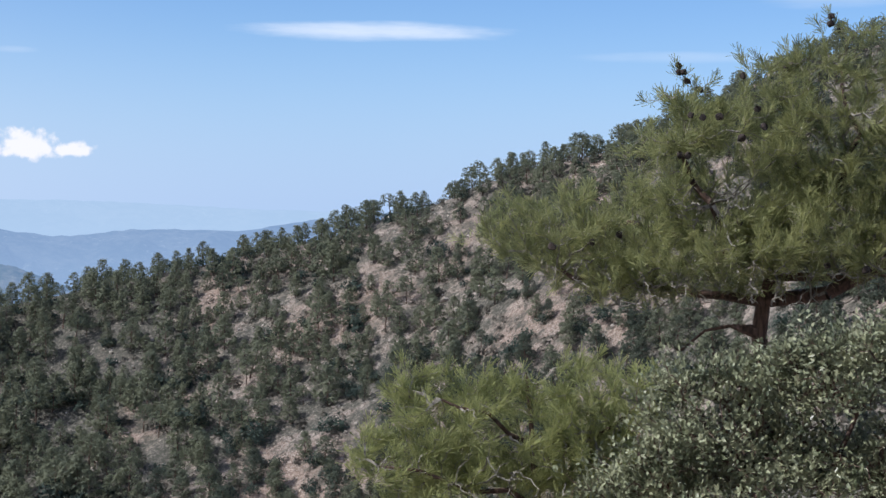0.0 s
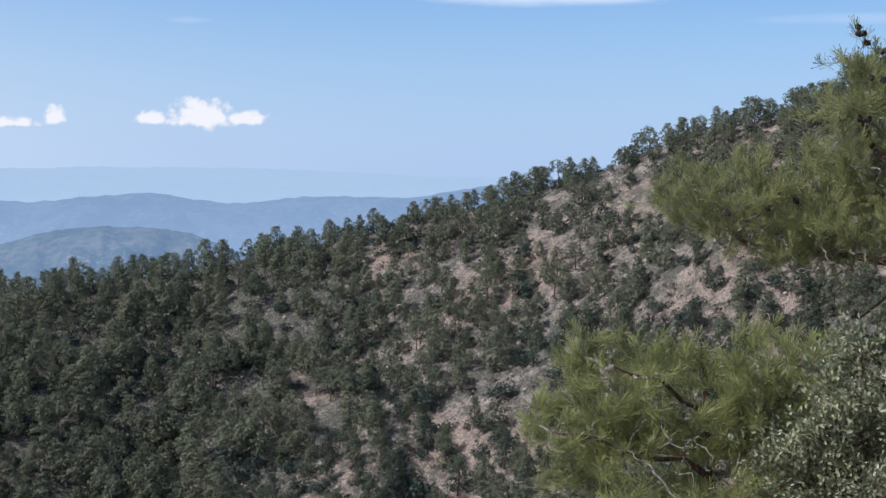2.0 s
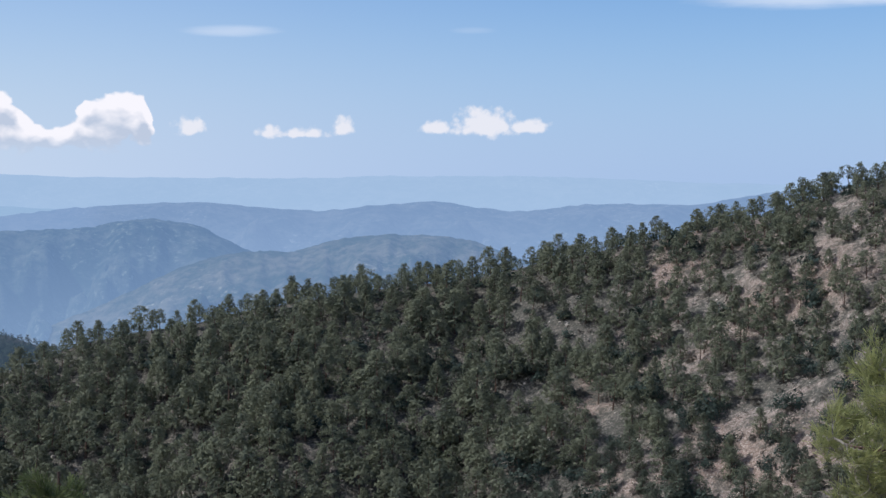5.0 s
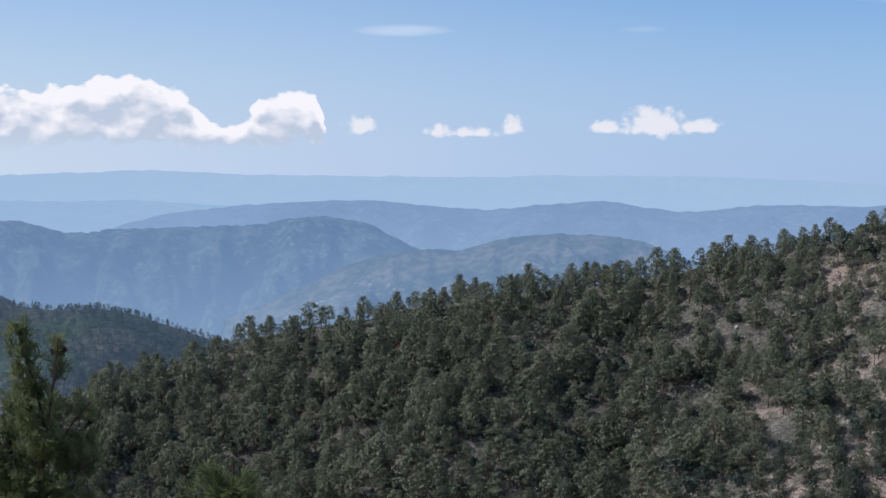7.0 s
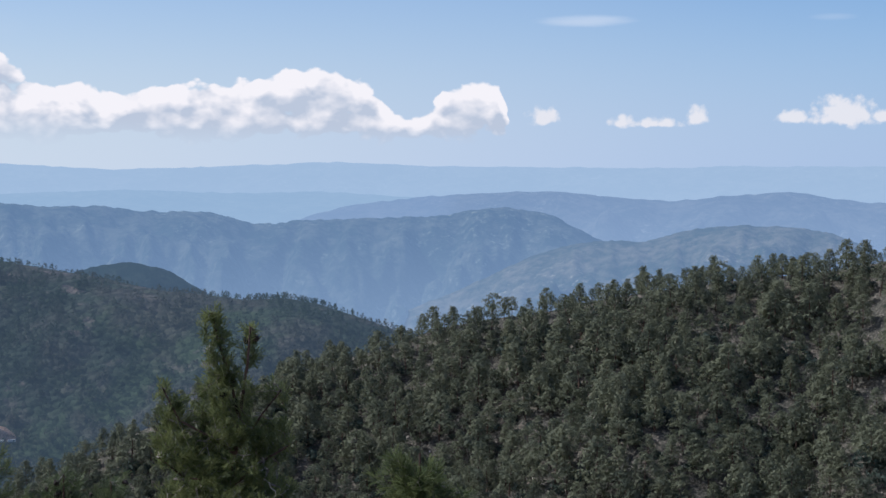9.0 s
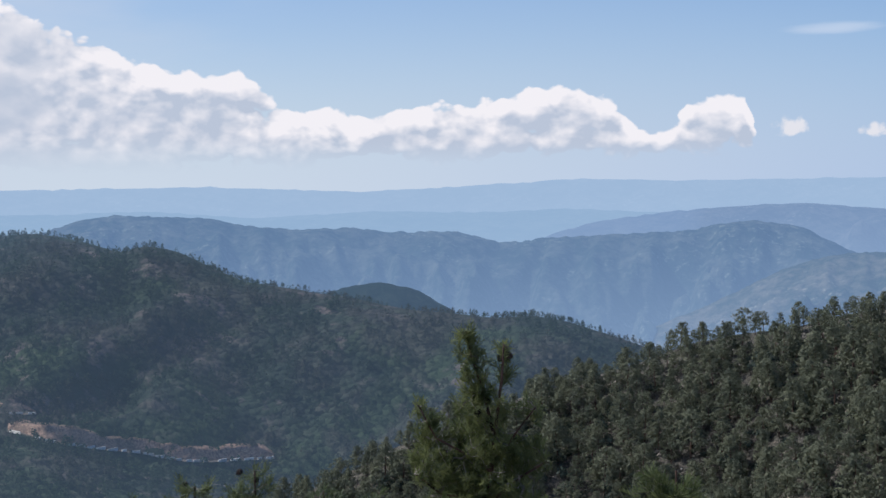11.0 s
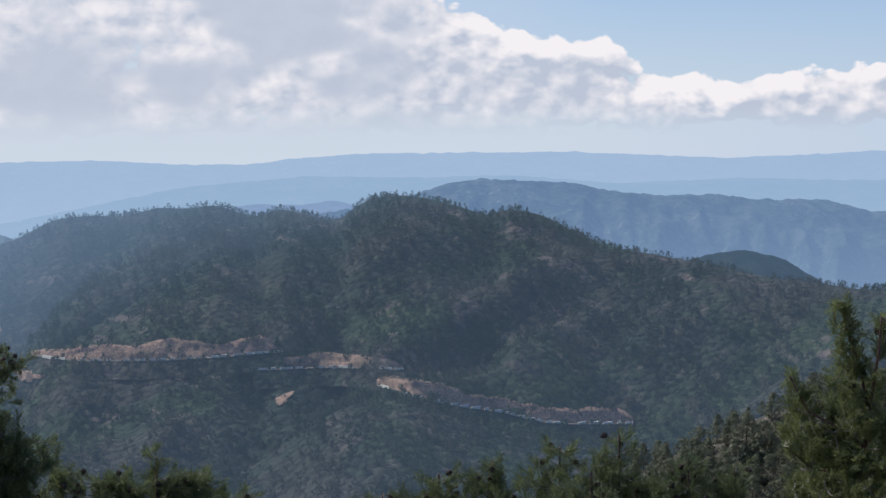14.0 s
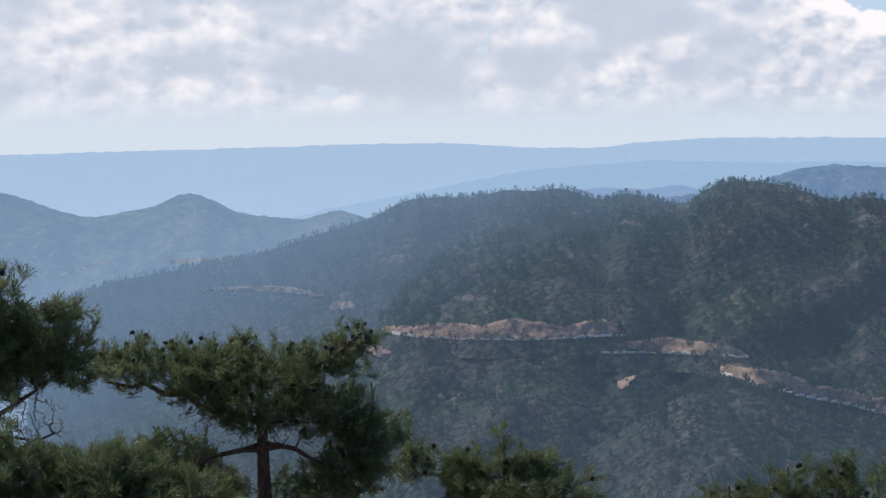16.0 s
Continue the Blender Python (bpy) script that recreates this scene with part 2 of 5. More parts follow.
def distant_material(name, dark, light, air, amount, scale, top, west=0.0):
    """Far wooded ranges of the backdrop; the air's blue haze is painted in as emission."""
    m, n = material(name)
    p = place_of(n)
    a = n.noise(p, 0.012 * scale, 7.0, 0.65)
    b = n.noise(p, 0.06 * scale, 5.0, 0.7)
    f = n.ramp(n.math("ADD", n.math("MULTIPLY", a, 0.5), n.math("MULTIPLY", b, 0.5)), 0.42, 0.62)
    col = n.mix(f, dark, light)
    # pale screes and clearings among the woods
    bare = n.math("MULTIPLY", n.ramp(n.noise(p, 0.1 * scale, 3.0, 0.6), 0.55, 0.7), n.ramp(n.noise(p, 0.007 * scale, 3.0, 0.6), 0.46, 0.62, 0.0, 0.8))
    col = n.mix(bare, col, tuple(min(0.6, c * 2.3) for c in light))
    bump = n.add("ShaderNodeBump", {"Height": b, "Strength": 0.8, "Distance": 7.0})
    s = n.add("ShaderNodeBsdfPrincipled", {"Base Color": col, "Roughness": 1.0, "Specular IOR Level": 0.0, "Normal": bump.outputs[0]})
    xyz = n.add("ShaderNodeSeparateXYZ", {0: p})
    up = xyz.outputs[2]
    # haze as emission: air colour at the crest, paler and stronger lower down
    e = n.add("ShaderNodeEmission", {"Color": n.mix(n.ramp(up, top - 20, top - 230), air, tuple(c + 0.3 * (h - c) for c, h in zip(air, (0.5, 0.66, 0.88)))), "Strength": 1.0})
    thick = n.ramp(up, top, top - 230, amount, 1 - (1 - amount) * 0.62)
    # the painted haze of some ranges thickens to the west
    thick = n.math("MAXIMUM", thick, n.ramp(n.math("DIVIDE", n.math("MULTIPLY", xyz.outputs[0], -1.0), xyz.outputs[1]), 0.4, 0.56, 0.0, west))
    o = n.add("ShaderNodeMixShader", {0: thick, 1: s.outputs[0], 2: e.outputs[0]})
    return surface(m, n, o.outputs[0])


NEEDLE = leaf_material("pine_needles", (0.034, 0.05, 0.026), (0.245, 0.28, 0.122), (0.42, 0.42, 0.195), 0.45, size=4.0)
NEEDLE_FRESH = leaf_material("fresh_pine_needles", (0.04, 0.054, 0.026), (0.245, 0.285, 0.118), (0.42, 0.43, 0.185), 0.45, size=4.0)
NEEDLE_DARK = leaf_material("dark_pine_needles", (0.036, 0.055, 0.031), (0.128, 0.168, 0.082), (0.18, 0.208, 0.095), 0.4, size=4.0)
NEEDLE_MID = leaf_material("green_pine_needles", (0.035, 0.055, 0.027), (0.155, 0.20, 0.085), (0.24, 0.265, 0.11), 0.42, size=4.0)
HILL_NEEDLE = leaf_material("hill_pine_needles", (0.05, 0.067, 0.056), (0.13, 0.15, 0.115), (0.195, 0.205, 0.135), 0.3, 0.7, size=0.15)
HILL_BUSH = leaf_material("evergreen_bush_leaves", (0.028, 0.044, 0.041), (0.068, 0.092, 0.08), (0.08, 0.104, 0.08), 0.25, 0.6, size=0.4)
SCRUB_LEAF = leaf_material("grey_scrub_leaves", (0.07, 0.065, 0.056), (0.14, 0.128, 0.11), (0.17, 0.15, 0.125), 0.3, 0.8, size=0.4)
OAK_LEAF = leaf_material("golden_oak_leaves", (0.018, 0.028, 0.013), (0.2, 0.232, 0.13), (0.42, 0.425, 0.275), 0.12, 0.36, size=3.0, shine=0.4)
# far needles, with haze painted in as emission
VALLEY_TREE = leaf_material("valley_pine_needles", (0.03, 0.048, 0.04), (0.056, 0.079, 0.06), (0.075, 0.12, 0.046), 0.35, 0.9, size=0.011, air=VALLEY_HAZE_GLOW, patch=((0.096, 0.083, 0.078), 0.02))
BARK = bark_material("pine_bark", (0.035, 0.022, 0.018), (0.17, 0.105, 0.08))
TWIG = bark_material("grey_twig_bark", (0.13, 0.115, 0.098), (0.36, 0.33, 0.29))
CONE = bark_material("cone_scales", (0.018, 0.014, 0.014), (0.06, 0.042, 0.035))
HILL_EARTH = earth_material("stony_hillside_earth", (0.275, 0.205, 0.17), (0.31, 0.27, 0.24), (0.066, 0.067, 0.057), 1.0, 0.42, 0.56, None, 0.3)
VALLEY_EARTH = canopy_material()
# cutting earth, with the same haze emission mixed in
CUT_EARTH = earth_material("red_cutting_earth", (0.38, 0.24, 0.17), (0.39, 0.27, 0.2), (0.14, 0.11, 0.085), 0.3, 0.46, 0.64, VALLEY_HAZE_GLOW)

# ---- land ----
rng = np.random.default_rng(7)
LATTICE = rng.random((256, 256))


def value_noise(x, y):
    xi, yi = np.floor(x).astype(int), np.floor(y).astype(int)
    u, v = x - xi, y - yi
    u, v = u * u * (3 - 2 * u), v * v * (3 - 2 * v)
    g = lambda i, j: LATTICE[(xi + i) % 256, (yi + j) % 256]
    return (g(0, 0) * (1 - u) + g(1, 0) * u) * (1 - v) + (g(0, 1) * (1 - u) + g(1, 1) * u) * v


def fbm(x, y, octaves=4, gain=0.5):
    """Noise about 0, between -1 and 1."""
    s, a = 0.0, 1.0
    for k in range(octaves):
        s = s + a * (2 * value_noise(x * 2 ** k + 17.3 * k, y * 2 ** k + 5.1 * k) - 1)
        a *= gain
    return s


def curve(az, pairs, soft=0.6):
    """A smooth line through a few pairs of azimuth and value."""
    a, b = np.array(pairs).T
    return sum(w * np.interp(az + k * soft, a, b) for k, w in ((-1, 0.25), (0, 0.5), (1, 0.25)))


HILL_LINE = [(-60, 6.0), (-25, 7.6), (-14, 5.5), (-11.2, 4.5), (-8.3, 2.9), (-5.5, 1.9), (-3.3, 1.4), (-1.3, 0.8), (0.1, 0.0), (1.7, -0.4), (4.5, -1.3),
             (6.7, -1.8), (9.3, -2.35), (13.2, -3.1), (15.4, -3.6), (19.7, -4.25), (22.8, -4.7), (25, -5.2), (28.8, -5.8), (30.2, -6.3), (33, -7.1),
             (35, -7.7), (39.2, -9.3), (45, -12.0), (60, -18.0)]
WOOD_LINE = [(22, -9.0), (28, -6.7), (31.1, -5.6), (33.1, -4.9), (34.4, -4.7), (35.6, -4.8), (38.6, -4.45), (40.6, -3.95), (43.0, -3.5), (44.5, -3.2), (45.7, -2.65), (46.8, -2.1), (47.9, -1.86),
             (48.7, -2.12), (49.7, -1.78), (50.7, -1.5), (51.7, -1.33), (52.8, -1.38), (53.4, -1.65), (54.1, -2.2), (55.2, -1.95), (56.1, -1.72), (57.0, -2.02), (58.4, -1.52), (59.3, -1.62), (60.3, -1.58),
             (61.7, -1.9), (62.7, -1.84), (63.9, -1.92), (65.3, -2.65), (67.5, -3.3), (69.6, -3.95), (72, -4.35), (74.2, -4.7), (76.5, -5.5), (80, -8), (85, -12)]
SPUR_LINE = [(36, -13.0), (40, -11.4), (44, -10.5), (48, -9.9), (51, -9.0), (52.2, -8.6), (54, -8.8), (55.3, -9.6), (56.7, -10.5), (58.1, -11.4), (62, -14.5), (70, -20.0)]


def rise(r, crest, z, front, back, w):
    """A ridge across the line of sight: its height at the distance r."""
    d = r - crest
    return z - np.where(d < 0, front, back) * (np.sqrt(d * d + w * w) - w)


def height(az, r):
    """The land's height at an azimuth (degrees to the left of +y) and a distance from the viewpoint."""
    az, r = np.asarray(az, float), np.asarray(r, float)
    a = np.radians(az)
    x, y = -np.sin(a) * r, np.cos(a) * r
    lean = np.cos(np.radians(az - 30))
    near = -0.44 * lean * np.maximum(r - 3.0, 0) + 0.02 * r * fbm(x / 9, y / 9, 3)
    near = np.where(lean < 0, np.minimum(near, 60 + 0.05 * r), near)
    floor = -240 + 10 * fbm(x / 160, y / 160)
    hc = 350 + 25 * np.sin(np.radians(az * 5)) + np.interp(az, (20, 40), (0, 40))
    hz = hc * np.tan(np.radians(curve(az, HILL_LINE))) + EYE
    fade = np.clip((hc - r) / 50, 0.1, 1)
    hill = rise(r, hc, hz, 0.5, 0.6, 7.0) + fade * (7.0 * fbm(x / 42 + 3, y / 42, 4) + 1.0 * fbm(x / 7, y / 7, 3))
    wc = np.interp(az, (25, 40, 50, 60, 75), (980, 1060, 1150, 1220, 1280))
    wz = wc * np.tan(np.radians(curve(az, WOOD_LINE, 0.25))) + EYE
    fade = np.clip((wc - r) / 150, 0.06, 1) * np.interp(az, (64, 69), (1, 0.15))
    gully = np.abs(fbm(az / 4.6 + 0.011 * r, r / 520 + 4, 3))
    wood = rise(r, wc, wz, 0.35, 0.4, 35.0) + fade * (18 * fbm(x / 210, y / 210 + 9, 3) - 28 * np.maximum(0.55 - gully, 0))
    spur = rise(r, 800, 800 * np.tan(np.radians(curve(az, SPUR_LINE))) + EYE, 0.42, 0.3, 25.0) + np.clip((800 - r) / 100, 0.1, 1) * 9 * fbm(x / 110, y / 110 + 2, 3)
    wood = np.maximum(wood, np.where((az > 34) & (az < 70), spur, -500))
    far = np.where(r > 1300, -240 - 0.02 * (r - 1300), -500)
    z = np.maximum(np.maximum(near, floor), np.maximum(hill, wood))
    return np.maximum(z, far)


def at(az, r, z=None):
    a = np.radians(az)
    return np.stack([-np.sin(a) * r, np.cos(a) * r, height(az, r) if z is None else z + 0 * a], -1)


def mesh_of(name, verts, faces, material_list, smooth=False, slots=None):
    """A mesh from arrays: verts (n, 3), faces (m, k)."""
    me = bpy.data.meshes.new(name)
    verts, faces = np.asarray(verts, np.float32), np.asarray(faces, np.int32)
    m, k = faces.shape
    me.vertices.add(len(verts))
    me.vertices.foreach_set("co", verts.ravel())
    me.loops.add(m * k)
    me.loops.foreach_set("vertex_index", faces.ravel())
    me.polygons.add(m)
    me.polygons.foreach_set("loop_start", np.arange(0, m * k, k, dtype=np.int32))
    if slots is not None:
        me.polygons.foreach_set("material_index", np.asarray(slots, np.int32))
    me.update(calc_edges=True)
    me.shade_smooth() if smooth else me.shade_flat()
    for mt in material_list:
        me.materials.append(mt)
    return me


def polar_sheet(azs, rs, z):
    n, m = len(azs), len(rs)
    a = np.radians(azs)[:, None]
    v = np.stack([-np.sin(a) * rs, np.cos(a) * rs, z], -1).reshape(-1, 3)
    i = (np.arange(n - 1)[:, None] * m + np.arange(m - 1)).ravel()
    return v, np.stack([i, i + 1, i + m + 1, i + m], 1)


AZ = np.concatenate([np.arange(-22, 84, 0.28), np.arange(84, 338, 4), [338.0]])
RS = np.concatenate([[0.0, 1.5], np.arange(3, 120, 6), np.arange(120, 430, 4), np.arange(430, 1400, 10), np.arange(1400, 4900, 150), [4900.0]])
G_AZ, G_R = np.meshgrid(AZ, RS, indexing="ij")
G_Z = height(G_AZ, G_R)
v, f = polar_sheet(AZ, RS, G_Z)
mid_r = np.tile((RS[:-1] + RS[1:]) / 2, len(AZ) - 1)
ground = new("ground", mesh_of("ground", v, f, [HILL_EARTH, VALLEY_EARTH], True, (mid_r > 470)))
tagged(ground, "stony mountain land with pinkish earth, scree and scrub", "ground", kind="structure")

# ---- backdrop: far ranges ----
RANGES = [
    # name, crest distance, line, front slope, dark, light, air (emitted haze colour), amount
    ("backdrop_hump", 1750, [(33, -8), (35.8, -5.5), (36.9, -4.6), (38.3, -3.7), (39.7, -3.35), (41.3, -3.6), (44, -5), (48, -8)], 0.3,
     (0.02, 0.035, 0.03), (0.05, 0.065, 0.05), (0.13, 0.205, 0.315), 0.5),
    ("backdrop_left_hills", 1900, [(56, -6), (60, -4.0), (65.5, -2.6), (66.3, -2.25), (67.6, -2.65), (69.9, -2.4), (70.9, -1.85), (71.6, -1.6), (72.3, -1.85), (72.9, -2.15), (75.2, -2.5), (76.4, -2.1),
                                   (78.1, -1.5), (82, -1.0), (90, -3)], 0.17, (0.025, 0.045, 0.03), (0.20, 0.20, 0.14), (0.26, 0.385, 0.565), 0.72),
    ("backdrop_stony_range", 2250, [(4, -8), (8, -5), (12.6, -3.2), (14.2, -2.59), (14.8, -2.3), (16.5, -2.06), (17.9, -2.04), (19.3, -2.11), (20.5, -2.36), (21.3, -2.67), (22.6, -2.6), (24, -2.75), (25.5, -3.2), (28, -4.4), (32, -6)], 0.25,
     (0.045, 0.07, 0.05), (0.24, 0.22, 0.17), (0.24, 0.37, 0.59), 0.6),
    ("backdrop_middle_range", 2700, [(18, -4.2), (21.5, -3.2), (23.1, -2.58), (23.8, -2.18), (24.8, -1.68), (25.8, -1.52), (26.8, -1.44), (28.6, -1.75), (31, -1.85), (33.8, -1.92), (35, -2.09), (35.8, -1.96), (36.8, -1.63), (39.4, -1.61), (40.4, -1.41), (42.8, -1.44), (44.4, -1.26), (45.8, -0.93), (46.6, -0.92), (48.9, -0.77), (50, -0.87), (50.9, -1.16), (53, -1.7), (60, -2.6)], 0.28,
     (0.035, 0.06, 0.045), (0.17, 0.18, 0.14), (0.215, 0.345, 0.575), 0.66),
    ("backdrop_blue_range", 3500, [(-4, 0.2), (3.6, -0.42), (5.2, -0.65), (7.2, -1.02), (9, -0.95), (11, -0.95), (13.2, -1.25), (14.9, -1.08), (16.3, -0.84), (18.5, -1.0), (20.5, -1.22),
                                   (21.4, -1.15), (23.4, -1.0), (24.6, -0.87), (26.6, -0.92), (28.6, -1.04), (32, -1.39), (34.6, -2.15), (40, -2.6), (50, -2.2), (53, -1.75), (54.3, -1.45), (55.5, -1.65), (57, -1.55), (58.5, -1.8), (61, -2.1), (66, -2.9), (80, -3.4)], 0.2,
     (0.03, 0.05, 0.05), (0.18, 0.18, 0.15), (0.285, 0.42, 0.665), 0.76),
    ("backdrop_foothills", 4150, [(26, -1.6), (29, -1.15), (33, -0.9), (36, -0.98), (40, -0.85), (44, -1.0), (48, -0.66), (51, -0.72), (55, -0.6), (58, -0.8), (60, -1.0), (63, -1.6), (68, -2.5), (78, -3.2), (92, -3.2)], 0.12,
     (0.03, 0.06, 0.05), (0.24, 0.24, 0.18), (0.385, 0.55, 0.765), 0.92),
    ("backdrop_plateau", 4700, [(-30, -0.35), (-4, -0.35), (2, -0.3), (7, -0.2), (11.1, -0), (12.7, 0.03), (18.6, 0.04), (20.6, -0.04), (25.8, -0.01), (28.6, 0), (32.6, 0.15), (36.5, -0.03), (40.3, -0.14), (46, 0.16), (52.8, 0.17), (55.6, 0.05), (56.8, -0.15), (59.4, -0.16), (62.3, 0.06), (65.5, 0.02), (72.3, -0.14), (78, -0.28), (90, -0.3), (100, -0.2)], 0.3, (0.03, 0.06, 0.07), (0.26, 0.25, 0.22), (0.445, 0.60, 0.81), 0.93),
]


def range_height(A, R, crest, line, slope):
    """The height of a far range at an azimuth and a distance."""
    z = crest * np.tan(np.radians(curve(A, line, 0.35))) + EYE
    k = crest / 2000
    down = np.clip((crest - R) / (260 * k), 0.0, 1)
    spur = np.abs(fbm(A / 3.2 * (crest / 2600) + 0.0006 * R, R / 900 + crest, 4))
    rough = 1.0 if crest < 4000 else 0.25
    z = z - slope * (np.sqrt((R - crest) ** 2 + (18 * k) ** 2) - 18 * k) + down * rough * slope * k * (110 * fbm(A * 1.1, R / 140 + 3, 4) - 230 * np.maximum(0.55 - spur, 0))
    return np.maximum(z + 1.2 * k * fbm(A * 5, R / 60 + 7, 2), -420 * k)


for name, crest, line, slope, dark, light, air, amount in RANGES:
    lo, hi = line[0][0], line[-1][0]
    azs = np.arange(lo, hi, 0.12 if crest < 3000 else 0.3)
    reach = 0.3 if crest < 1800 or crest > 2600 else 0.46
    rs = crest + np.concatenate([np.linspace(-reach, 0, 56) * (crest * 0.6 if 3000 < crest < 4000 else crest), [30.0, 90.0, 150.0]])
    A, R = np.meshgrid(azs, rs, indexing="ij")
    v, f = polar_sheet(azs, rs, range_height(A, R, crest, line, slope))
    mt = distant_material(name + "_woods_haze_glow", dark, light, air, amount, 2600 / crest, crest * math.tan(radians(max(e for a, e in line))), 0.86 if name == "backdrop_blue_range" else 0.0)
    tagged(new(name, mesh_of(name, v, f, [mt], True)), "far wooded mountain range, pale blue with haze painted as glow", "mountain range", kind="structure")

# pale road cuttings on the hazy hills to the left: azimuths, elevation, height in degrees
# haze over the cuttings is painted as emission, half or more of the mix
SCAR = distant_material("backdrop_cutting_haze_glow", (0.30, 0.24, 0.20), (0.5, 0.45, 0.40), (0.27, 0.35, 0.45), 0.5, 2.0, 0.0)
_, crest, line, slope, *_ = RANGES[1]
for a0, a1, e0, e1, tall in ((69.0, 72.4, -4.05, -4.15, 0.16), (74.4, 76.2, -4.0, -4.5, 0.07)):
    azs = np.arange(a0, a1, 0.08)
    low, high = [], []
    for a in azs:
        e = np.interp(a, (a0, a1), (e0, e1))
        rs = np.arange(crest * 0.56, crest, 4.0)
        el = np.degrees(np.arctan2(range_height(np.full_like(rs, a), rs, crest, line, slope) - EYE, rs))
        r = rs[np.argmax(el >= e)] - 8
        t = tall * (0.65 + 0.5 * abs(float(fbm(np.array(a * 3.1), np.array(e), 3))))
        low.append(at(np.array(a), np.array(r), r * math.tan(radians(e)) + EYE))
        high.append(at(np.array(a), np.array(r + 5), (r + 5) * math.tan(radians(e + t)) + EYE))
    v = np.stack([low, high], 1).reshape(-1, 3)
    i = np.arange(len(azs) - 1) * 2
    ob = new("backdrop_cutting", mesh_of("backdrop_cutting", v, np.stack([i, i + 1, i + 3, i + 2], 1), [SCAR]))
    tagged(ob, "pale strip of a far road cutting, with haze painted as glow", "road cutting", kind="structure")

# ---- foliage and wood ----
def unit(v):
    return v / np.maximum(np.linalg.norm(v, axis=-1, keepdims=True), 1e-9)


def blades(points, ways, count, length, width, spread, g, droop=0.0):
    """Needles or leaf blades: count thin triangles from each point, about its way."""
    p = np.repeat(points, count, 0)
    w = np.repeat(unit(ways), count, 0)
    w = unit(w + spread * g.normal(size=p.shape) + (0, 0, -droop))
    side = unit(np.cross(w, g.normal(size=p.shape)))
    ln = length * g.uniform(0.65, 1.15, (len(p), 1))
    p = p + g.normal(size=p.shape) * length * 0.12
    s = side * width / 2
    v = np.stack([p - s, p + s, p + w * ln], 1).reshape(-1, 3)
    return v, np.arange(len(v)).reshape(-1, 3)


def tufts_of(points, ways, count, length, width, spread, g):
    """Brushes of needles: count blades from each point, joined at its middle so that a brush is one piece."""
    n = len(points)
    w = np.repeat(unit(ways)[:, None], count, 1)
    w = unit(w + spread * g.normal(size=w.shape))
    side = unit(np.cross(w, g.normal(size=w.shape)))
    tip = points[:, None] + w * length * g.uniform(0.6, 1.1, (n, count, 1))
    s = side * width / 2
    v = np.concatenate([points[:, None], (tip - s), (tip + s)], 1).reshape(-1, 3)
    i = np.arange(n)[:, None] * (2 * count + 1)
    j = np.arange(count)
    f = np.stack([np.broadcast_to(i, (n, count)), i + 1 + j, i + 1 + count + j], -1).reshape(-1, 3)
    return v, f


def tubes(p0, p1, r0, r1, sides=5):
    """Tapered branches from p0 to p1."""
    p0, p1 = np.asarray(p0, float), np.asarray(p1, float)
    w = unit(p1 - p0)
    ref = np.where(np.abs(w[:, 2:]) > 0.9, (1.0, 0, 0), (0, 0, 1.0))
    u = unit(np.cross(w, ref))
    t = np.cross(w, u)
    a = np.arange(sides) * 2 * math.pi / sides
    ring = np.cos(a)[None, :, None] * u[:, None] + np.sin(a)[None, :, None] * t[:, None]
    r0, r1 = (np.broadcast_to(np.asarray(r, float), len(p0))[:, None, None] for r in (r0, r1))
    v = np.concatenate([p0[:, None] + ring * r0, p1[:, None] + ring * r1], 1).reshape(-1, 3)
    i = np.arange(len(p0))[:, None] * 2 * sides
    j = np.arange(sides)
    k = (j + 1) % sides
    f = np.stack([i + j, i + k, i + sides + k, i + sides + j], -1).reshape(-1, 4)
    return v, f


def part(name, me, parent, label=""):
    ob = new(name, me)
    ob.parent = parent
    return tagged(ob, label)


def thing(name, place, label, category, group="", kind=""):
    ob = new(name)
    ob.empty_display_size = 0.3
    ob.location = place
    return tagged(ob, label, category, group, kind)


def merge(kinds):
    """One array pair from many (verts, faces) with faces of one size."""
    vs, fs, n = [], [], 0
    for v, f in kinds:
        vs.append(v), fs.append(f + n)
        n += len(v)
    return np.concatenate(vs), np.concatenate(fs)


def spread_copies(v, f, places, turns, sizes):
    """The same shape at many places, turned about z and scaled, as one array pair."""
    c, s = np.cos(turns)[:, None], np.sin(turns)[:, None]
    x, y, z = v.T
    sz = sizes[:, None]
    out = np.stack([(c * x - s * y) * sz, (s * x + c * y) * sz, z * sz], -1) + places[:, None]
    n = len(places)
    return out.reshape(-1, 3), (f[None] + (np.arange(n) * len(v))[:, None, None]).reshape(-1, f.shape[1])


def shingles(points, ways, size, g, jitter=0.35, slim=1.0):
    """Small leafy flakes that face about their ways: one irregular triangle each."""
    w = unit(unit(ways) + jitter * g.normal(size=points.shape))
    u = unit(np.cross(w, g.normal(size=points.shape)))
    t = np.cross(w, u)
    n = len(points)
    a = np.arange(3) * 2 * math.pi / 3 + g.normal(size=(n, 3)) * 0.3
    r = (np.broadcast_to(size, n)[:, None] * g.uniform(0.55, 1.35, (n, 3)))[..., None]
    v = points[:, None] + r * (np.cos(a)[..., None] * u[:, None] + slim * np.sin(a)[..., None] * t[:, None])
    return v.reshape(-1, 3), np.arange(3 * n).reshape(-1, 3)


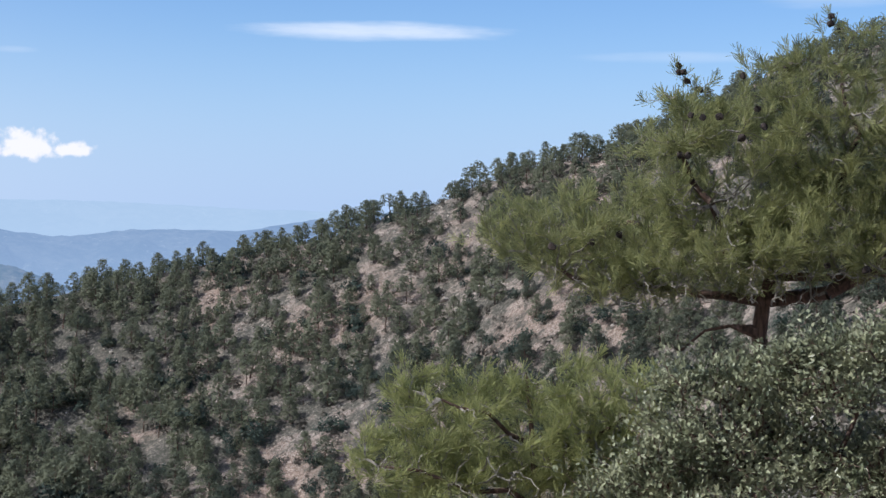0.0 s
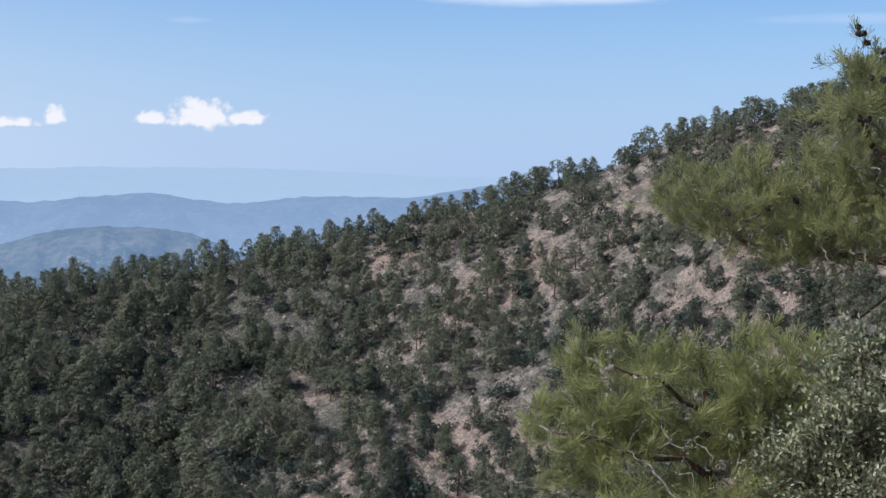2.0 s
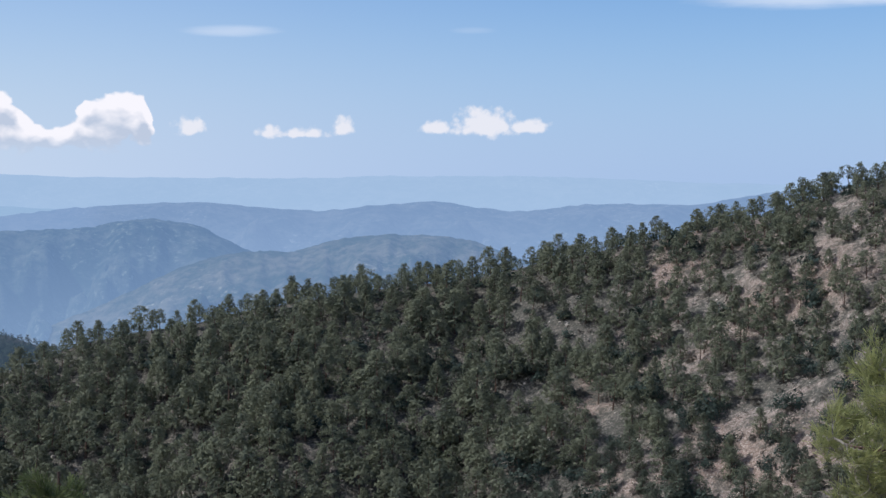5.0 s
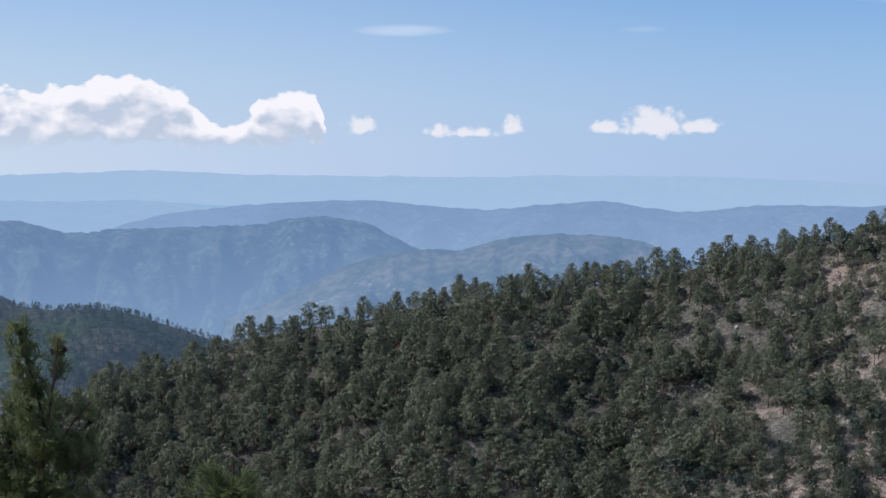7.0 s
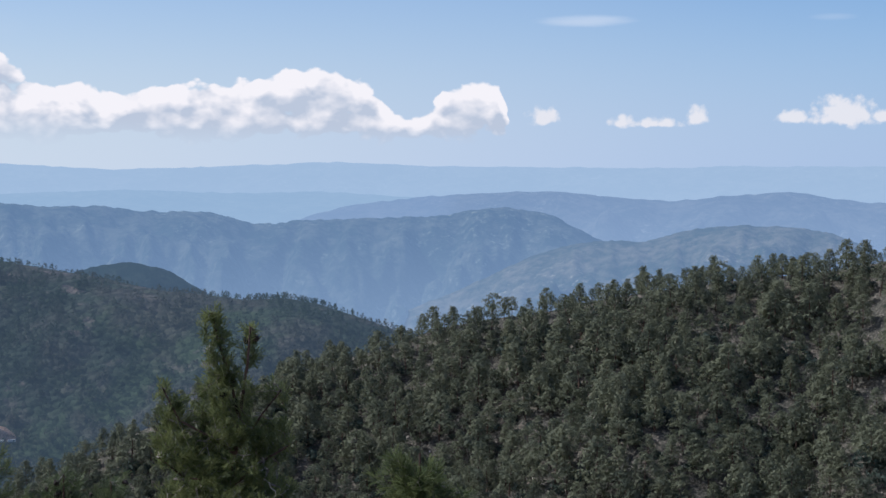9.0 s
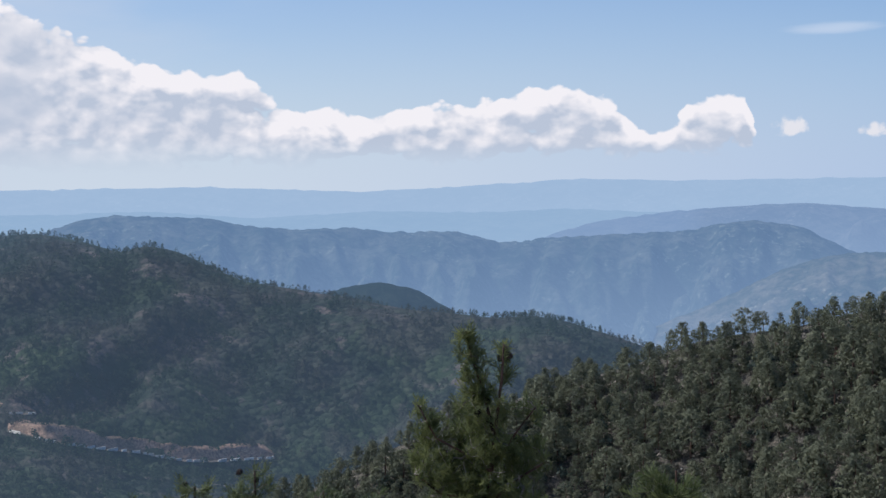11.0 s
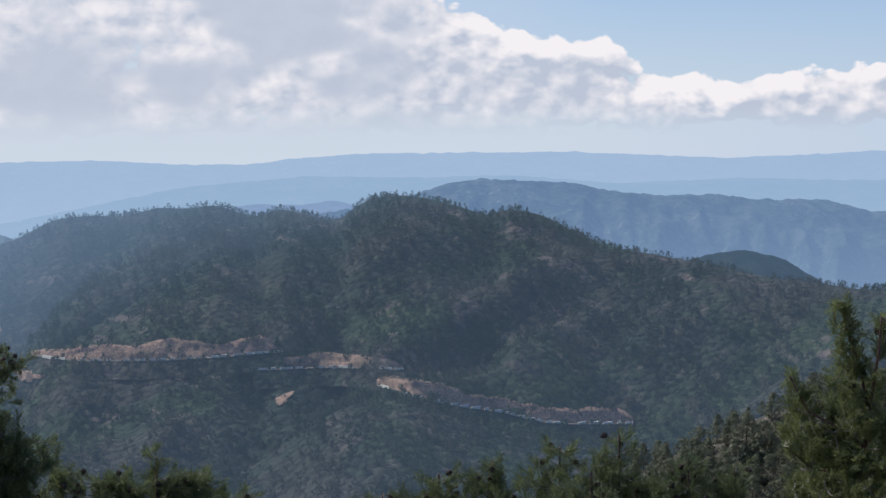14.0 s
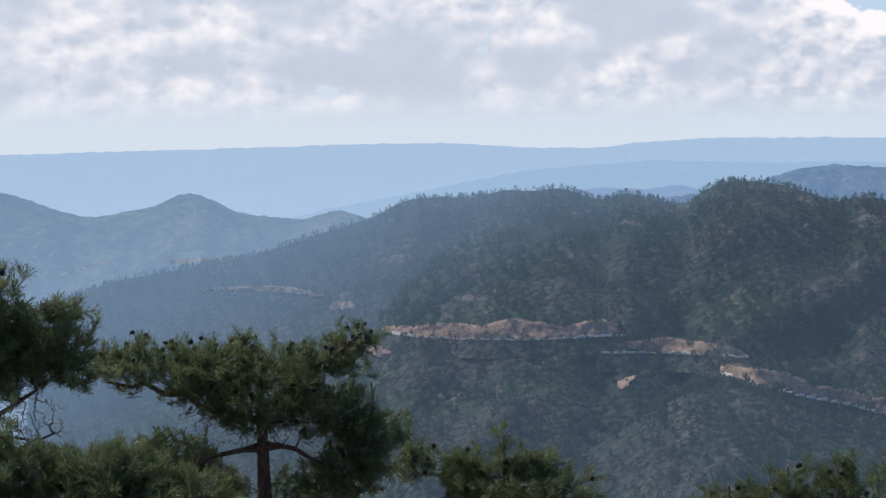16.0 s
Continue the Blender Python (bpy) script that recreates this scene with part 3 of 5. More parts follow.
def pads_of(centres, radii, flat, count, g, out=0.3, flake=0.3, slim=1.0):
    """Cushions of foliage: flakes over the upper side and rim of flattened domes."""
    n = len(centres)
    d = g.normal(size=(n, count, 3))
    d[..., 2] = np.where(d[..., 2] < 0, d[..., 2] * 0.35, d[..., 2])
    d = unit(d)
    r = np.asarray(radii)[:, None, None]
    p = centres[:, None] + d * r * (1, 1, flat) * g.uniform(0.62, 1.08, (n, count, 1))
    away = unit(centres * (1, 1, 0) + 1e-6)[:, None]
    w = d * (1, 1, 1.5) + out * away + (0, 0, 0.45)
    return shingles(p.reshape(-1, 3), w.reshape(-1, 3), np.repeat(np.asarray(radii) * flake, count), g, 0.35, slim)


def hill_pine(seed, tall, umbrella=False, flakes=30, flake=0.4):
    """A pine of the hillsides: a bare lower stem, a few boughs, and cushions of needles heaped into an uneven crown."""
    g = np.random.default_rng(seed)
    lean = g.normal(size=2) * (0.09 if umbrella else 0.05)
    n = 5
    hs = np.linspace(0, tall * 0.92, n)
    stem = np.stack([lean[0] * hs + 0.06 * g.normal(size=n) * (hs > 0), lean[1] * hs + 0.06 * g.normal(size=n) * (hs > 0), hs], 1)
    rad = np.linspace(0.16, 0.04, n) * tall / 7
    low = g.uniform(0.36, 0.48) if umbrella else g.uniform(0.02, 0.2)
    wide = g.uniform(0.36, 0.46) if umbrella else g.uniform(0.34, 0.46)
    fat = g.uniform(0.35, 0.5) if umbrella else g.uniform(0.5, 0.9)   # how fast the crown closes towards its top
    many = 30 if umbrella else 42
    pads, size, b0, b1 = [], [], [], []
    k = (np.arange(many) + g.random(many)) / many
    turn = np.arange(many) * 2.4 + g.normal(size=many) * 0.4
    side = 1 + 0.25 * np.cos(turn - g.uniform(0, 6.28))   # heavier on one side
    for q, a, u in zip(k, turn, side):
        h = low + (0.97 - low) * q
        edge = wide * min(1.0, 0.45 + 2.2 * q) * (1 - q) ** fat * u
        reach = tall * edge * g.uniform(0.45, 1.05) + 0.05 * tall * g.random()
        root = np.array([np.interp((h - 0.06) * tall, hs, stem[:, i]) for i in range(3)])
        tip = root + np.array([math.cos(a) * reach, math.sin(a) * reach, 0.06 * tall + 0.12 * reach])
        pads.append(tip)
        size.append(tall * g.uniform(0.085, 0.145) * (1.1 - 0.35 * q))
        if reach > 0.1 * tall:
            b0.append(root), b1.append(tip)
    pads, size = np.array(pads), np.array(size)
    v1, f1 = tubes(stem[:-1], stem[1:], rad[:-1], rad[1:], 4)
    v2, f2 = tubes(np.array(b0)[::2], np.array(b1)[::2], 0.045 * tall / 7, 0.015, 3)
    cushion = pads_of(pads, size, 0.62, flakes, g, 0.3, flake, 0.5)
    return merge([(v1, f1), (v2, f2)]), cushion, (v1, f1)


def bush(seed, wide, high, lumps=9, flakes=36, cushion=0.28, flake=0.2):
    """A low rounded bush: cushions of leaves heaped into a dome, over short stems."""
    g = np.random.default_rng(seed)
    w = unit(g.normal(size=(lumps, 3)) + (0, 0, 0.4))
    w[:, 2] = np.abs(w[:, 2])
    c = w * (wide * 0.33, wide * 0.33, high * 0.55) * g.uniform(0.7, 1.05, (lumps, 1)) + (0, 0, high * 0.15)
    crown = pads_of(c, cushion * wide * g.uniform(0.7, 1.15, lumps), 0.8, flakes, g, 0.5, flake)
    stem = tubes(np.zeros_like(c), c * 0.95, 0.04, 0.015, 3)
    return stem, crown


def range_at(az, el, lo=150.0, hi=1400.0):
    """The distance at which the land comes into view at an azimuth and an elevation."""
    rs = np.arange(lo, hi, 1.5)
    e = np.degrees(np.arctan2(height(np.full_like(rs, az), rs) - EYE, rs))
    hit = np.nonzero(e >= el)[0]
    return rs[hit[0]] if len(hit) else hi


# ---- the stony hillside ----
g = np.random.default_rng(21)
# bare places on the slope: azimuth, elevation, half width, half height, and how bare
BARE = [(7.05, -4.15, 0.8, 0.65, 1.0), (6.5, -4.7, 0.5, 0.6, 0.9), (11.65, -5.65, 0.7, 0.6, 1.0), (11.0, -6.2, 0.5, 0.5, 0.8), (10.2, -6.85, 0.5, 0.35, 0.7), (5.6, -5.9, 0.6, 0.9, 0.8), (4.5, -8.6, 0.9, 0.8, 1.0), (3.6, -8.2, 0.8, 0.8, 1.0),
        (6.1, -9.1, 0.8, 0.8, 0.9), (7.6, -9.8, 0.8, 0.5, 0.9), (5.5, -11.0, 1.0, 0.6, 0.9), (8.7, -9.3, 0.5, 0.4, 0.6), (0.1, -8.3, 0.75, 0.35, 1.0), (1.6, -6.8, 0.5, 0.25, 0.8), (1.6, -5.1, 0.5, 0.45, 0.7),
        (1.9, -1.25, 0.6, 0.5, 0.9), (-0.1, -0.35, 0.75, 0.4, 1.0), (-0.9, -1.25, 0.5, 0.35, 0.9), (-1.8, -2.75, 0.6, 0.7, 0.8), (-0.2, -3.8, 0.7, 0.6, 0.7), (-6.2, -3.25, 0.9, 0.6, 0.8), (-5.6, 1.3, 0.9, 0.6, 0.7),
        (19.6, -6.15, 0.4, 0.35, 0.9)]
SCARS = [(12.35, -11.0, 0.7, 0.35, 0.8), (27.5, -7.3, 0.25, 0.5, 0.8), (29.0, -9.1, 0.4, 0.4, 0.7), (28.4, -11.2, 0.5, 0.4, 0.6), (13.7, -5.75, 0.4, 0.3, 0.6), (7.4, -7.4, 0.5, 0.4, 0.5), (9.9, -5.1, 0.4, 0.25, 0.6)]


def bareness(az, el):
    b = np.zeros_like(az)
    for a, e, w, h, k in BARE + SCARS:
        wob = 0.5 * fbm(az * 1.3 + a, el * 1.6, 3)
        b = np.maximum(b, 0.85 * k * np.clip(1.6 - np.hypot((az - a) / w, (el - e) / h) + wob, 0, 1))
    return b


def hill_spots(count, az_lo, az_hi, keep, r_lo=175, r_hi=400):
    """Places on the hillside, kept by a chance that depends on azimuth, elevation and distance."""
    az = g.uniform(az_lo, az_hi, count)
    r = np.sqrt(g.uniform(r_lo ** 2, r_hi ** 2, count))
    p = at(az, r)
    el = np.degrees(np.arctan2(p[:, 2] - EYE, r))
    near = -0.44 * np.cos(np.radians(az - 30)) * r + 6
    ok = (g.random(count) < keep(az, el, r)) & (p[:, 2] > near) & (el > -13.2)
    return az[ok], r[ok], el[ok], p[ok]


def thin(p, gap):
    """Drops places that crowd others."""
    cells, keep = {}, []
    for i, (x, y, z) in enumerate(p):
        c = (int(x // gap), int(y // gap))
        if all(np.hypot(p[j, 0] - x, p[j, 1] - y) > gap for a in (-1, 0, 1) for b in (-1, 0, 1) for j in cells.get((c[0] + a, c[1] + b), ())):
            cells.setdefault(c, []).append(i)
            keep.append(i)
    return np.array(keep, int)


GROVES = [(3.6, -2.3, 1.7, 1.0), (2.2, -3.6, 1.2, 0.8), (-3.0, 0.6, 1.0, 0.5), (9.0, -3.0, 1.2, 0.7), (13.5, -4.6, 1.4, 0.9), (6.2, -6.6, 0.7, 0.9)]


def pine_chance(az, el, r):
    dense = np.interp(az, (-20, 0, 6, 9, 13, 17, 20, 40), (0.72, 0.66, 0.6, 0.62, 0.72, 1.05, 1.4, 1.6))
    patch = 0.5 + 0.9 * fbm(az / 2.2, el / 1.6 + 5, 3) + np.interp(az, (10, 18), (0, 0.45))
    crest = np.interp(el - curve(az, HILL_LINE), (-1.6, -0.6), (0.0, 1.0))
    grove = np.max([np.clip(1.5 - np.hypot((az - a) / w, (el - e) / h), 0, 1) for a, e, w, h in GROVES], 0)
    return np.maximum(np.clip(np.maximum(dense * np.clip(patch + 0.45, 0, 1.2), crest), 0, 1) * (1 - bareness(az, el)), grove)


PINES = [hill_pine(100 + i, h, i > 7) for i, h in enumerate((7.2, 6.4, 6.0, 6.8, 5.2, 4.6, 6.4, 5.6, 6.4, 5.6, 6.0))]
FAR_PINES = [hill_pine(100 + i, h, i > 7, 17, 0.5)[1] for i, h in enumerate((7.2, 6.4, 6.0, 6.8, 5.2, 4.6, 6.4, 5.6, 6.4, 5.6, 6.0))]
PINE_MESH = [(mesh_of("trunk", *a, [BARK]), mesh_of("crown", *b, [HILL_NEEDLE])) for a, b, _ in PINES]
az, r, el, p = hill_spots(12000, -17, 44, pine_chance, 195, 385)
k = thin(p, 3.1)
k = k[(r[k] < 350 + 25 * np.sin(np.radians(az[k] * 5)) + np.interp(az[k], (20, 40), (0, 40)) + 14)]
az, r, el, p = az[k], r[k], el[k], p[k]
order = np.argsort(r + 60 * (np.abs(az - 8) > 24))
singles, rest = order[:300], order[300:]
base_pines = []
for i, (a, b) in enumerate(PINE_MESH):
    t = thing("pine_tree", (0, 0, -600), "green pine with a bare stem on the stony hillside", "tree", "pines of the hillside")
    part("trunk", a, t)
    part("crown", b, t)
    base_pines.append(t)
turn, size = g.uniform(0, 2 * math.pi, len(p)), g.uniform(0.62, 1.25, len(p)) * np.interp(az, (-2, 3, 8, 15), (0.95, 0.95, 0.97, 1.25)) * np.interp(el - curve(az, HILL_LINE) - np.interp(az, (4, 9), (0.6, 0.0)), (-1.0, -0.3), (1.0, 0.7))
kind_of = np.where(g.random(len(p)) < np.where(el > curve(az, HILL_LINE) - 0.35, np.interp(az, (0, 8), (0.5, 0.2)), 0.12), g.integers(8, 11, len(p)), g.integers(0, 8, len(p)))
used = set()
for i in singles:
    m = Matrix.Translation(p[i] - (0, 0, 0.1)) @ Matrix.Rotation(turn[i], 4, "Z") @ Matrix.Scale(size[i], 4)
    b = base_pines[kind_of[i]]
    if kind_of[i] in used:
        t = copy_thing(b, m)
    else:
        t, b.matrix_basis = b, m
        used.add(kind_of[i])
trunks, crowns = [], []
for kk, (_, b, a) in enumerate(PINES):
    s = rest[kind_of[rest] == kk]
    if len(s):
        trunks.append(spread_copies(*a, p[s] - (0, 0, 0.1), turn[s], size[s]))
        crowns.append(spread_copies(*FAR_PINES[kk], p[s] - (0, 0, 0.1), turn[s], size[s]))
wood_of = thing("pine_wood", (0, 0, 0), "close stand of dark green pines covering the hillside", "pine wood", kind="stuff")
part("trunk", mesh_of("trunk", *merge(trunks), [BARK]), wood_of)["kind"] = "stuff"
part("crown", mesh_of("crown", *merge(crowns), [HILL_NEEDLE]), wood_of)["kind"] = "stuff"


# dark round evergreen bushes, grey scrub and stones
def bush_chance(az, el, r):
    patch = np.clip(0.35 + 1.1 * fbm(az / 1.8 + 9, el / 1.3, 3), 0, 1)
    return np.interp(az, (-20, 5, 12, 40), (0.8, 0.75, 0.8, 0.95)) * np.clip(patch + np.interp(az, (8, 16), (0, 0.4)), 0, 1) * (1 - 0.85 * bareness(az, el))


BUSH_SPOTS = [(2.6, -6.1), (1.8, -6.2), (3.3, -6.8), (1.1, -6.2), (1.9, -7.4), (1.1, -7.6), (2.9, -6.3), (8.0, -4.05), (11.75, -5.1), (9.5, -5.95), (9.9, -6.6), (9.2, -6.7), (6.1, -4.85), (4.9, -4.65), (5.1, -6.35),
              (7.5, -8.85), (6.7, -8.65), (3.9, -8.2), (4.3, -9.3), (7.7, -10.5), (9.0, -7.85), (-0.65, -0.4), (0.6, -1.15), (-1.45, -1.25), (0.2, -2.0), (-2.6, -3.4), (-3.6, -4.2), (16.6, -6.9), (8.6, -7.9), (3.0, -4.4)]
BUSHES = [bush(40 + i, w, h) for i, (w, h) in enumerate(((3.6, 2.4), (2.8, 2.2), (2.2, 1.6), (4.6, 2.8)))]
FAR_BUSHES = [bush(40 + i, w, h, 9, 15, 0.28, 0.31)[1] for i, (w, h) in enumerate(((3.6, 2.4), (2.8, 2.2), (2.2, 1.6), (4.6, 2.8)))]
chosen = np.array([at(a, range_at(a, e, 190, 370)) for a, e in BUSH_SPOTS])
az2, r2, el2, p2 = hill_spots(6000, -17, 40, bush_chance, 190, 368)
k = thin(p2, 2.6)
az2, r2, el2, p2 = az2[k], r2[k], el2[k], p2[k]
az2, r2, p2 = np.append([a for a, _ in BUSH_SPOTS], az2), np.append(np.zeros(len(chosen)), r2), np.concatenate([chosen, p2])
order = np.argsort(r2 + 60 * (np.abs(az2 - 5) > 14))
turn2, size2, kind2 = g.uniform(0, 6.28, len(p2)), np.where(r2 == 0, 1.25, g.uniform(0.65, 1.3, len(p2)) * np.interp(az2, (10, 18), (1.0, 1.25))), g.integers(0, 4, len(p2))
bases = []
for a, b in BUSHES:
    t = thing("evergreen_bush", (0, 0, -600), "dark green rounded evergreen bush on stony ground", "bush", "bushes of the hillside")
    part("stem", mesh_of("stem", *a, [TWIG]), t)
    part("crown", mesh_of("crown", *b, [HILL_BUSH]), t)
    bases.append(t)
used = set()
for i in order[:220]:
    m = Matrix.Translation(p2[i] - (0, 0, 0.1)) @ Matrix.Rotation(turn2[i], 4, "Z") @ Matrix.Scale(size2[i], 4)
    if kind2[i] in used:
        copy_thing(bases[kind2[i]], m)
    else:
        bases[kind2[i]].matrix_basis = m
        used.add(kind2[i])
rest = order[220:]
clumps = [spread_copies(*FAR_BUSHES[kk], p2[s] - (0, 0, 0.1), turn2[s], size2[s]) for kk, (a, b) in enumerate(BUSHES) for s in (rest[kind2[rest] == kk],) if len(s)]
tagged(new("evergreen_thicket", mesh_of("evergreen_thicket", *merge(clumps), [HILL_BUSH])), "dark green evergreen thicket between the pines", "thicket", kind="stuff")
SCRUB = [bush(60 + i, w, h, 3, 7, 0.36, 0.4)[1] for i, (w, h) in enumerate(((1.9, 1.1), (1.2, 0.7), (2.6, 1.5)))]
az3, r3, el3, p3 = hill_spots(14000, -17, 38, lambda az, el, r: np.clip(0.5 + 0.7 * fbm(az / 0.9, el / 0.7, 2), 0.04, 1) * (1 - 0.7 * bareness(az, el)), 175, 365)
kind3 = g.integers(0, 3, len(p3))
scrub = [spread_copies(*SCRUB[kk], p3[s], g.uniform(0, 6.28, len(s)), g.uniform(0.6, 1.45, len(s))) for kk in range(3) for s in (np.nonzero(kind3 == kk)[0],)]
tagged(new("low_scrub", mesh_of("low_scrub", *merge(scrub), [SCRUB_LEAF])), "low grey-green scrub dotted over the slope", "scrub", kind="stuff")


def stone(seed):
    gg = np.random.default_rng(seed)
    bm = bmesh.new()
    bmesh.ops.create_icosphere(bm, subdivisions=1, radius=0.5)
    q = np.array([v.co[:] for v in bm.verts]) * gg.uniform(0.6, 1.3, 3) * (1 + 0.25 * gg.normal(size=(len(bm.verts), 1)))
    tri = np.array([[v.index for v in f.verts] for f in bm.faces])
    bm.free()
    return q * (1, 1, 0.7), tri


def stone_material():
    m, n = material("pale_stone")
    pp = place_of(n)
    a = n.noise(pp, 2.0, 5.0, 0.65)
    col = n.mix(n.ramp(n.math("ADD", n.math("MULTIPLY", a, 0.7), n.math("MULTIPLY", n.add("ShaderNodeNewGeometry").outputs["Random Per Island"], 0.3)), 0.3, 0.7), (0.22, 0.19, 0.165), (0.46, 0.41, 0.36))
    return surface(m, n, n.add("ShaderNodeBsdfPrincipled", {"Base Color": col, "Roughness": 0.95}).outputs[0])


STONE = stone_material()
STONES = [stone(70 + i) for i in range(4)]
az4, r4, el4, p4 = hill_spots(13000, -16, 34, lambda az, el, r: 0.12 + 0.88 * bareness(az, el), 175, 360)
kind4 = g.integers(0, 4, len(p4))
bits = [spread_copies(*STONES[kk], p4[s], g.uniform(0, 6.28, len(s)), np.exp(g.normal(-0.55, 0.5, len(s)))) for kk in range(4) for s in (np.nonzero(kind4 == kk)[0],)]
tagged(new("scree_stones", mesh_of("scree_stones", *merge(bits), [STONE])), "pale loose stones scattered over the bare slope", "stones", kind="stuff")

# ---- the wooded hill across the valley ----
ROAD_LINES = [  # azimuth, elevation of the road's outer edge; and how high its cutting rises, in degrees
    [(71.4, -5.12, 0.03), (70.9, -5.12, 0.07), (69.6, -5.14, 0.1), (68.3, -5.18, 0.14), (67.3, -5.35, 0.1), (66.7, -5.5, 0.03)],
    [(64.9, -6.62, 0.03), (64.6, -6.7, 0.15), (64.3, -6.77, 0.25), (63.1, -6.9, 0.45), (61.3, -6.98, 0.5), (60.3, -6.98, 0.62), (58.3, -6.95, 0.55), (57.3, -6.85, 0.65), (56.5, -6.84, 0.45), (56.1, -6.84, 0.05)],
    [(57.2, -7.44, 0.04), (56.9, -7.44, 0.25), (56.4, -7.42, 0.45), (54.7, -7.42, 0.45), (53.3, -7.44, 0.5), (52.2, -7.52, 0.35), (51.8, -7.55, 0.04)],
    [(52.8, -8.1, 0.1), (52.4, -8.12, 0.4), (51.5, -8.5, 0.5), (50.3, -8.75, 0.55), (49.3, -8.95, 0.5), (48.4, -9.05, 0.48), (47.1, -9.4, 0.45), (46.2, -9.5, 0.42), (45.0, -9.5, 0.55), (44.0, -9.5, 0.4), (43.6, -9.5, 0.1)],
]


def paint_material():
    m, n = material("whitewashed_stone")
    a = n.noise(place_of(n), 1.5, 4.0)
    col = n.mix(n.ramp(a, 0.35, 0.7), (0.84, 0.83, 0.80), (0.62, 0.6, 0.56))
    return surface(m, n, n.add("ShaderNodeBsdfPrincipled", {"Base Color": col, "Roughness": 0.8}).outputs[0])


def asphalt_material():
    m, n = material("grey_asphalt")
    a = n.noise(place_of(n), 0.8, 5.0)
    col = n.mix(a, (0.08, 0.08, 0.085), (0.16, 0.155, 0.15))
    return surface(m, n, n.add("ShaderNodeBsdfPrincipled", {"Base Color": col, "Roughness": 0.85}).outputs[0])


PAINT, ASPHALT = paint_material(), asphalt_material()
road_keep, roadside = [], []
bm = bmesh.new()
bmesh.ops.create_cube(bm, size=1.0)
bmesh.ops.bevel(bm, geom=bm.edges[:], offset=0.08, segments=1)
WALL_BLOCK = bpy.data.meshes.new("parapet_block")
bm.to_mesh(WALL_BLOCK)
bm.free()
WALL_BLOCK.materials.append(PAINT)
for line in ROAD_LINES:
    a_key, e_key, c_key = np.array(line).T[:, ::-1]
    azs = np.arange(a_key[0], a_key[-1], 0.06)
    r_key = np.array([range_at(a, e, 450, 1500) for a, e in zip(a_key, e_key)])
    rs = np.interp(azs, a_key, r_key)
    rs = np.array([rs[max(0, i - 9):i + 10].min() for i in range(len(rs))])
    rs = np.convolve(np.pad(rs, 12, mode="edge"), np.ones(25) / 25, "valid") - 3.0
    els = np.interp(azs, a_key, e_key)
    zs = rs * np.tan(np.radians(els)) + EYE
    zs = np.convolve(np.pad(zs, 12, mode="edge"), np.ones(25) / 25, "valid")
    rise_to = np.interp(azs, a_key, c_key) * rs * math.pi / 180 * np.clip(0.82 + 0.2 * fbm(azs * 1.3, azs * 0 + 3, 2, 0.5), 0.4, 1.1)
    road_keep.append((azs, els, np.interp(azs, a_key, c_key)))
    q = g.choice(len(azs), len(azs) // 6)
    roadside.append(at(azs[q], rs[q] - g.uniform(5, 11, len(q)), zs[q] - 3.2))
    q = g.choice(len(azs), int(len(azs) * 0.4))   # pines that stand along the top of the cutting
    up = g.uniform(0.85, 1.05, len(q))
    roadside.append(at(azs[q], rs[q] + 3.4 + up * rise_to[q] * 0.95 + g.uniform(0, 3, len(q)), zs[q] + up * rise_to[q] - 0.8))
    # deck, with a skirt of earth below its outer edge
    cols = [(-14.0, -9.0), (-3.5, -0.9), (-3.0, 0.0), (3.5, 0.05)]
    v = np.stack([at(azs, rs + d, zs + h) for d, h in cols], 1).reshape(-1, 3)
    m = len(cols)
    i = (np.arange(len(azs) - 1)[:, None] * m + np.arange(m - 1)).ravel()
    f = np.stack([i, i + 1, i + m + 1, i + m], 1)
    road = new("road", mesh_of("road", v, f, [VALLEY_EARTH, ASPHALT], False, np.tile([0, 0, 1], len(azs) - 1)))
    tagged(road, "narrow grey mountain road cut into the wooded slope", "road", kind="structure")
    # the cutting above it
    steps = np.linspace(0, 1, 7)
    v = np.stack([at(azs, rs + 3.4 + q * rise_to * 0.95 + 0.9 * fbm(azs * 3 + q * 1.5, azs * 0 + q * 2, 3, 0.6), zs + q * rise_to) for q in steps]
                 + [at(azs, rs + 18 + rise_to, zs + rise_to * 0.9)], 1).reshape(-1, 3)
    m = len(steps) + 1
    i = (np.arange(len(azs) - 1)[:, None] * m + np.arange(m - 1)).ravel()
    bank = new("road_cutting", mesh_of("road_cutting", v, np.stack([i, i + 1, i + m + 1, i + m], 1), [CUT_EARTH], True))
    tagged(bank, "bare reddish earth bank cut above the mountain road", "road cutting", kind="structure")
    wall = thing("parapet", (0, 0, 0), "low whitewashed stone parapet in short lengths along the road", "parapet")
    j = 0
    while j < len(azs) - 5:
        length = int(g.integers(3, 7))
        if g.random() < 0.85:
            q = at(azs[j:j + length + 1], rs[j:j + length + 1] - 2.6, zs[j:j + length + 1])
            d = q[-1] - q[0]
            b = part("parapet_block", WALL_BLOCK, wall)
            b.matrix_basis = Matrix.Translation((q[0] + q[-1]) / 2 + (0, 0, 0.4)) @ Matrix.Rotation(math.atan2(d[1], d[0]), 4, "Z") @ Matrix.Diagonal((np.hypot(d[0], d[1]) - 0.6, 0.5, 1.7, 1))
        j += length + int(g.integers(0, 3))

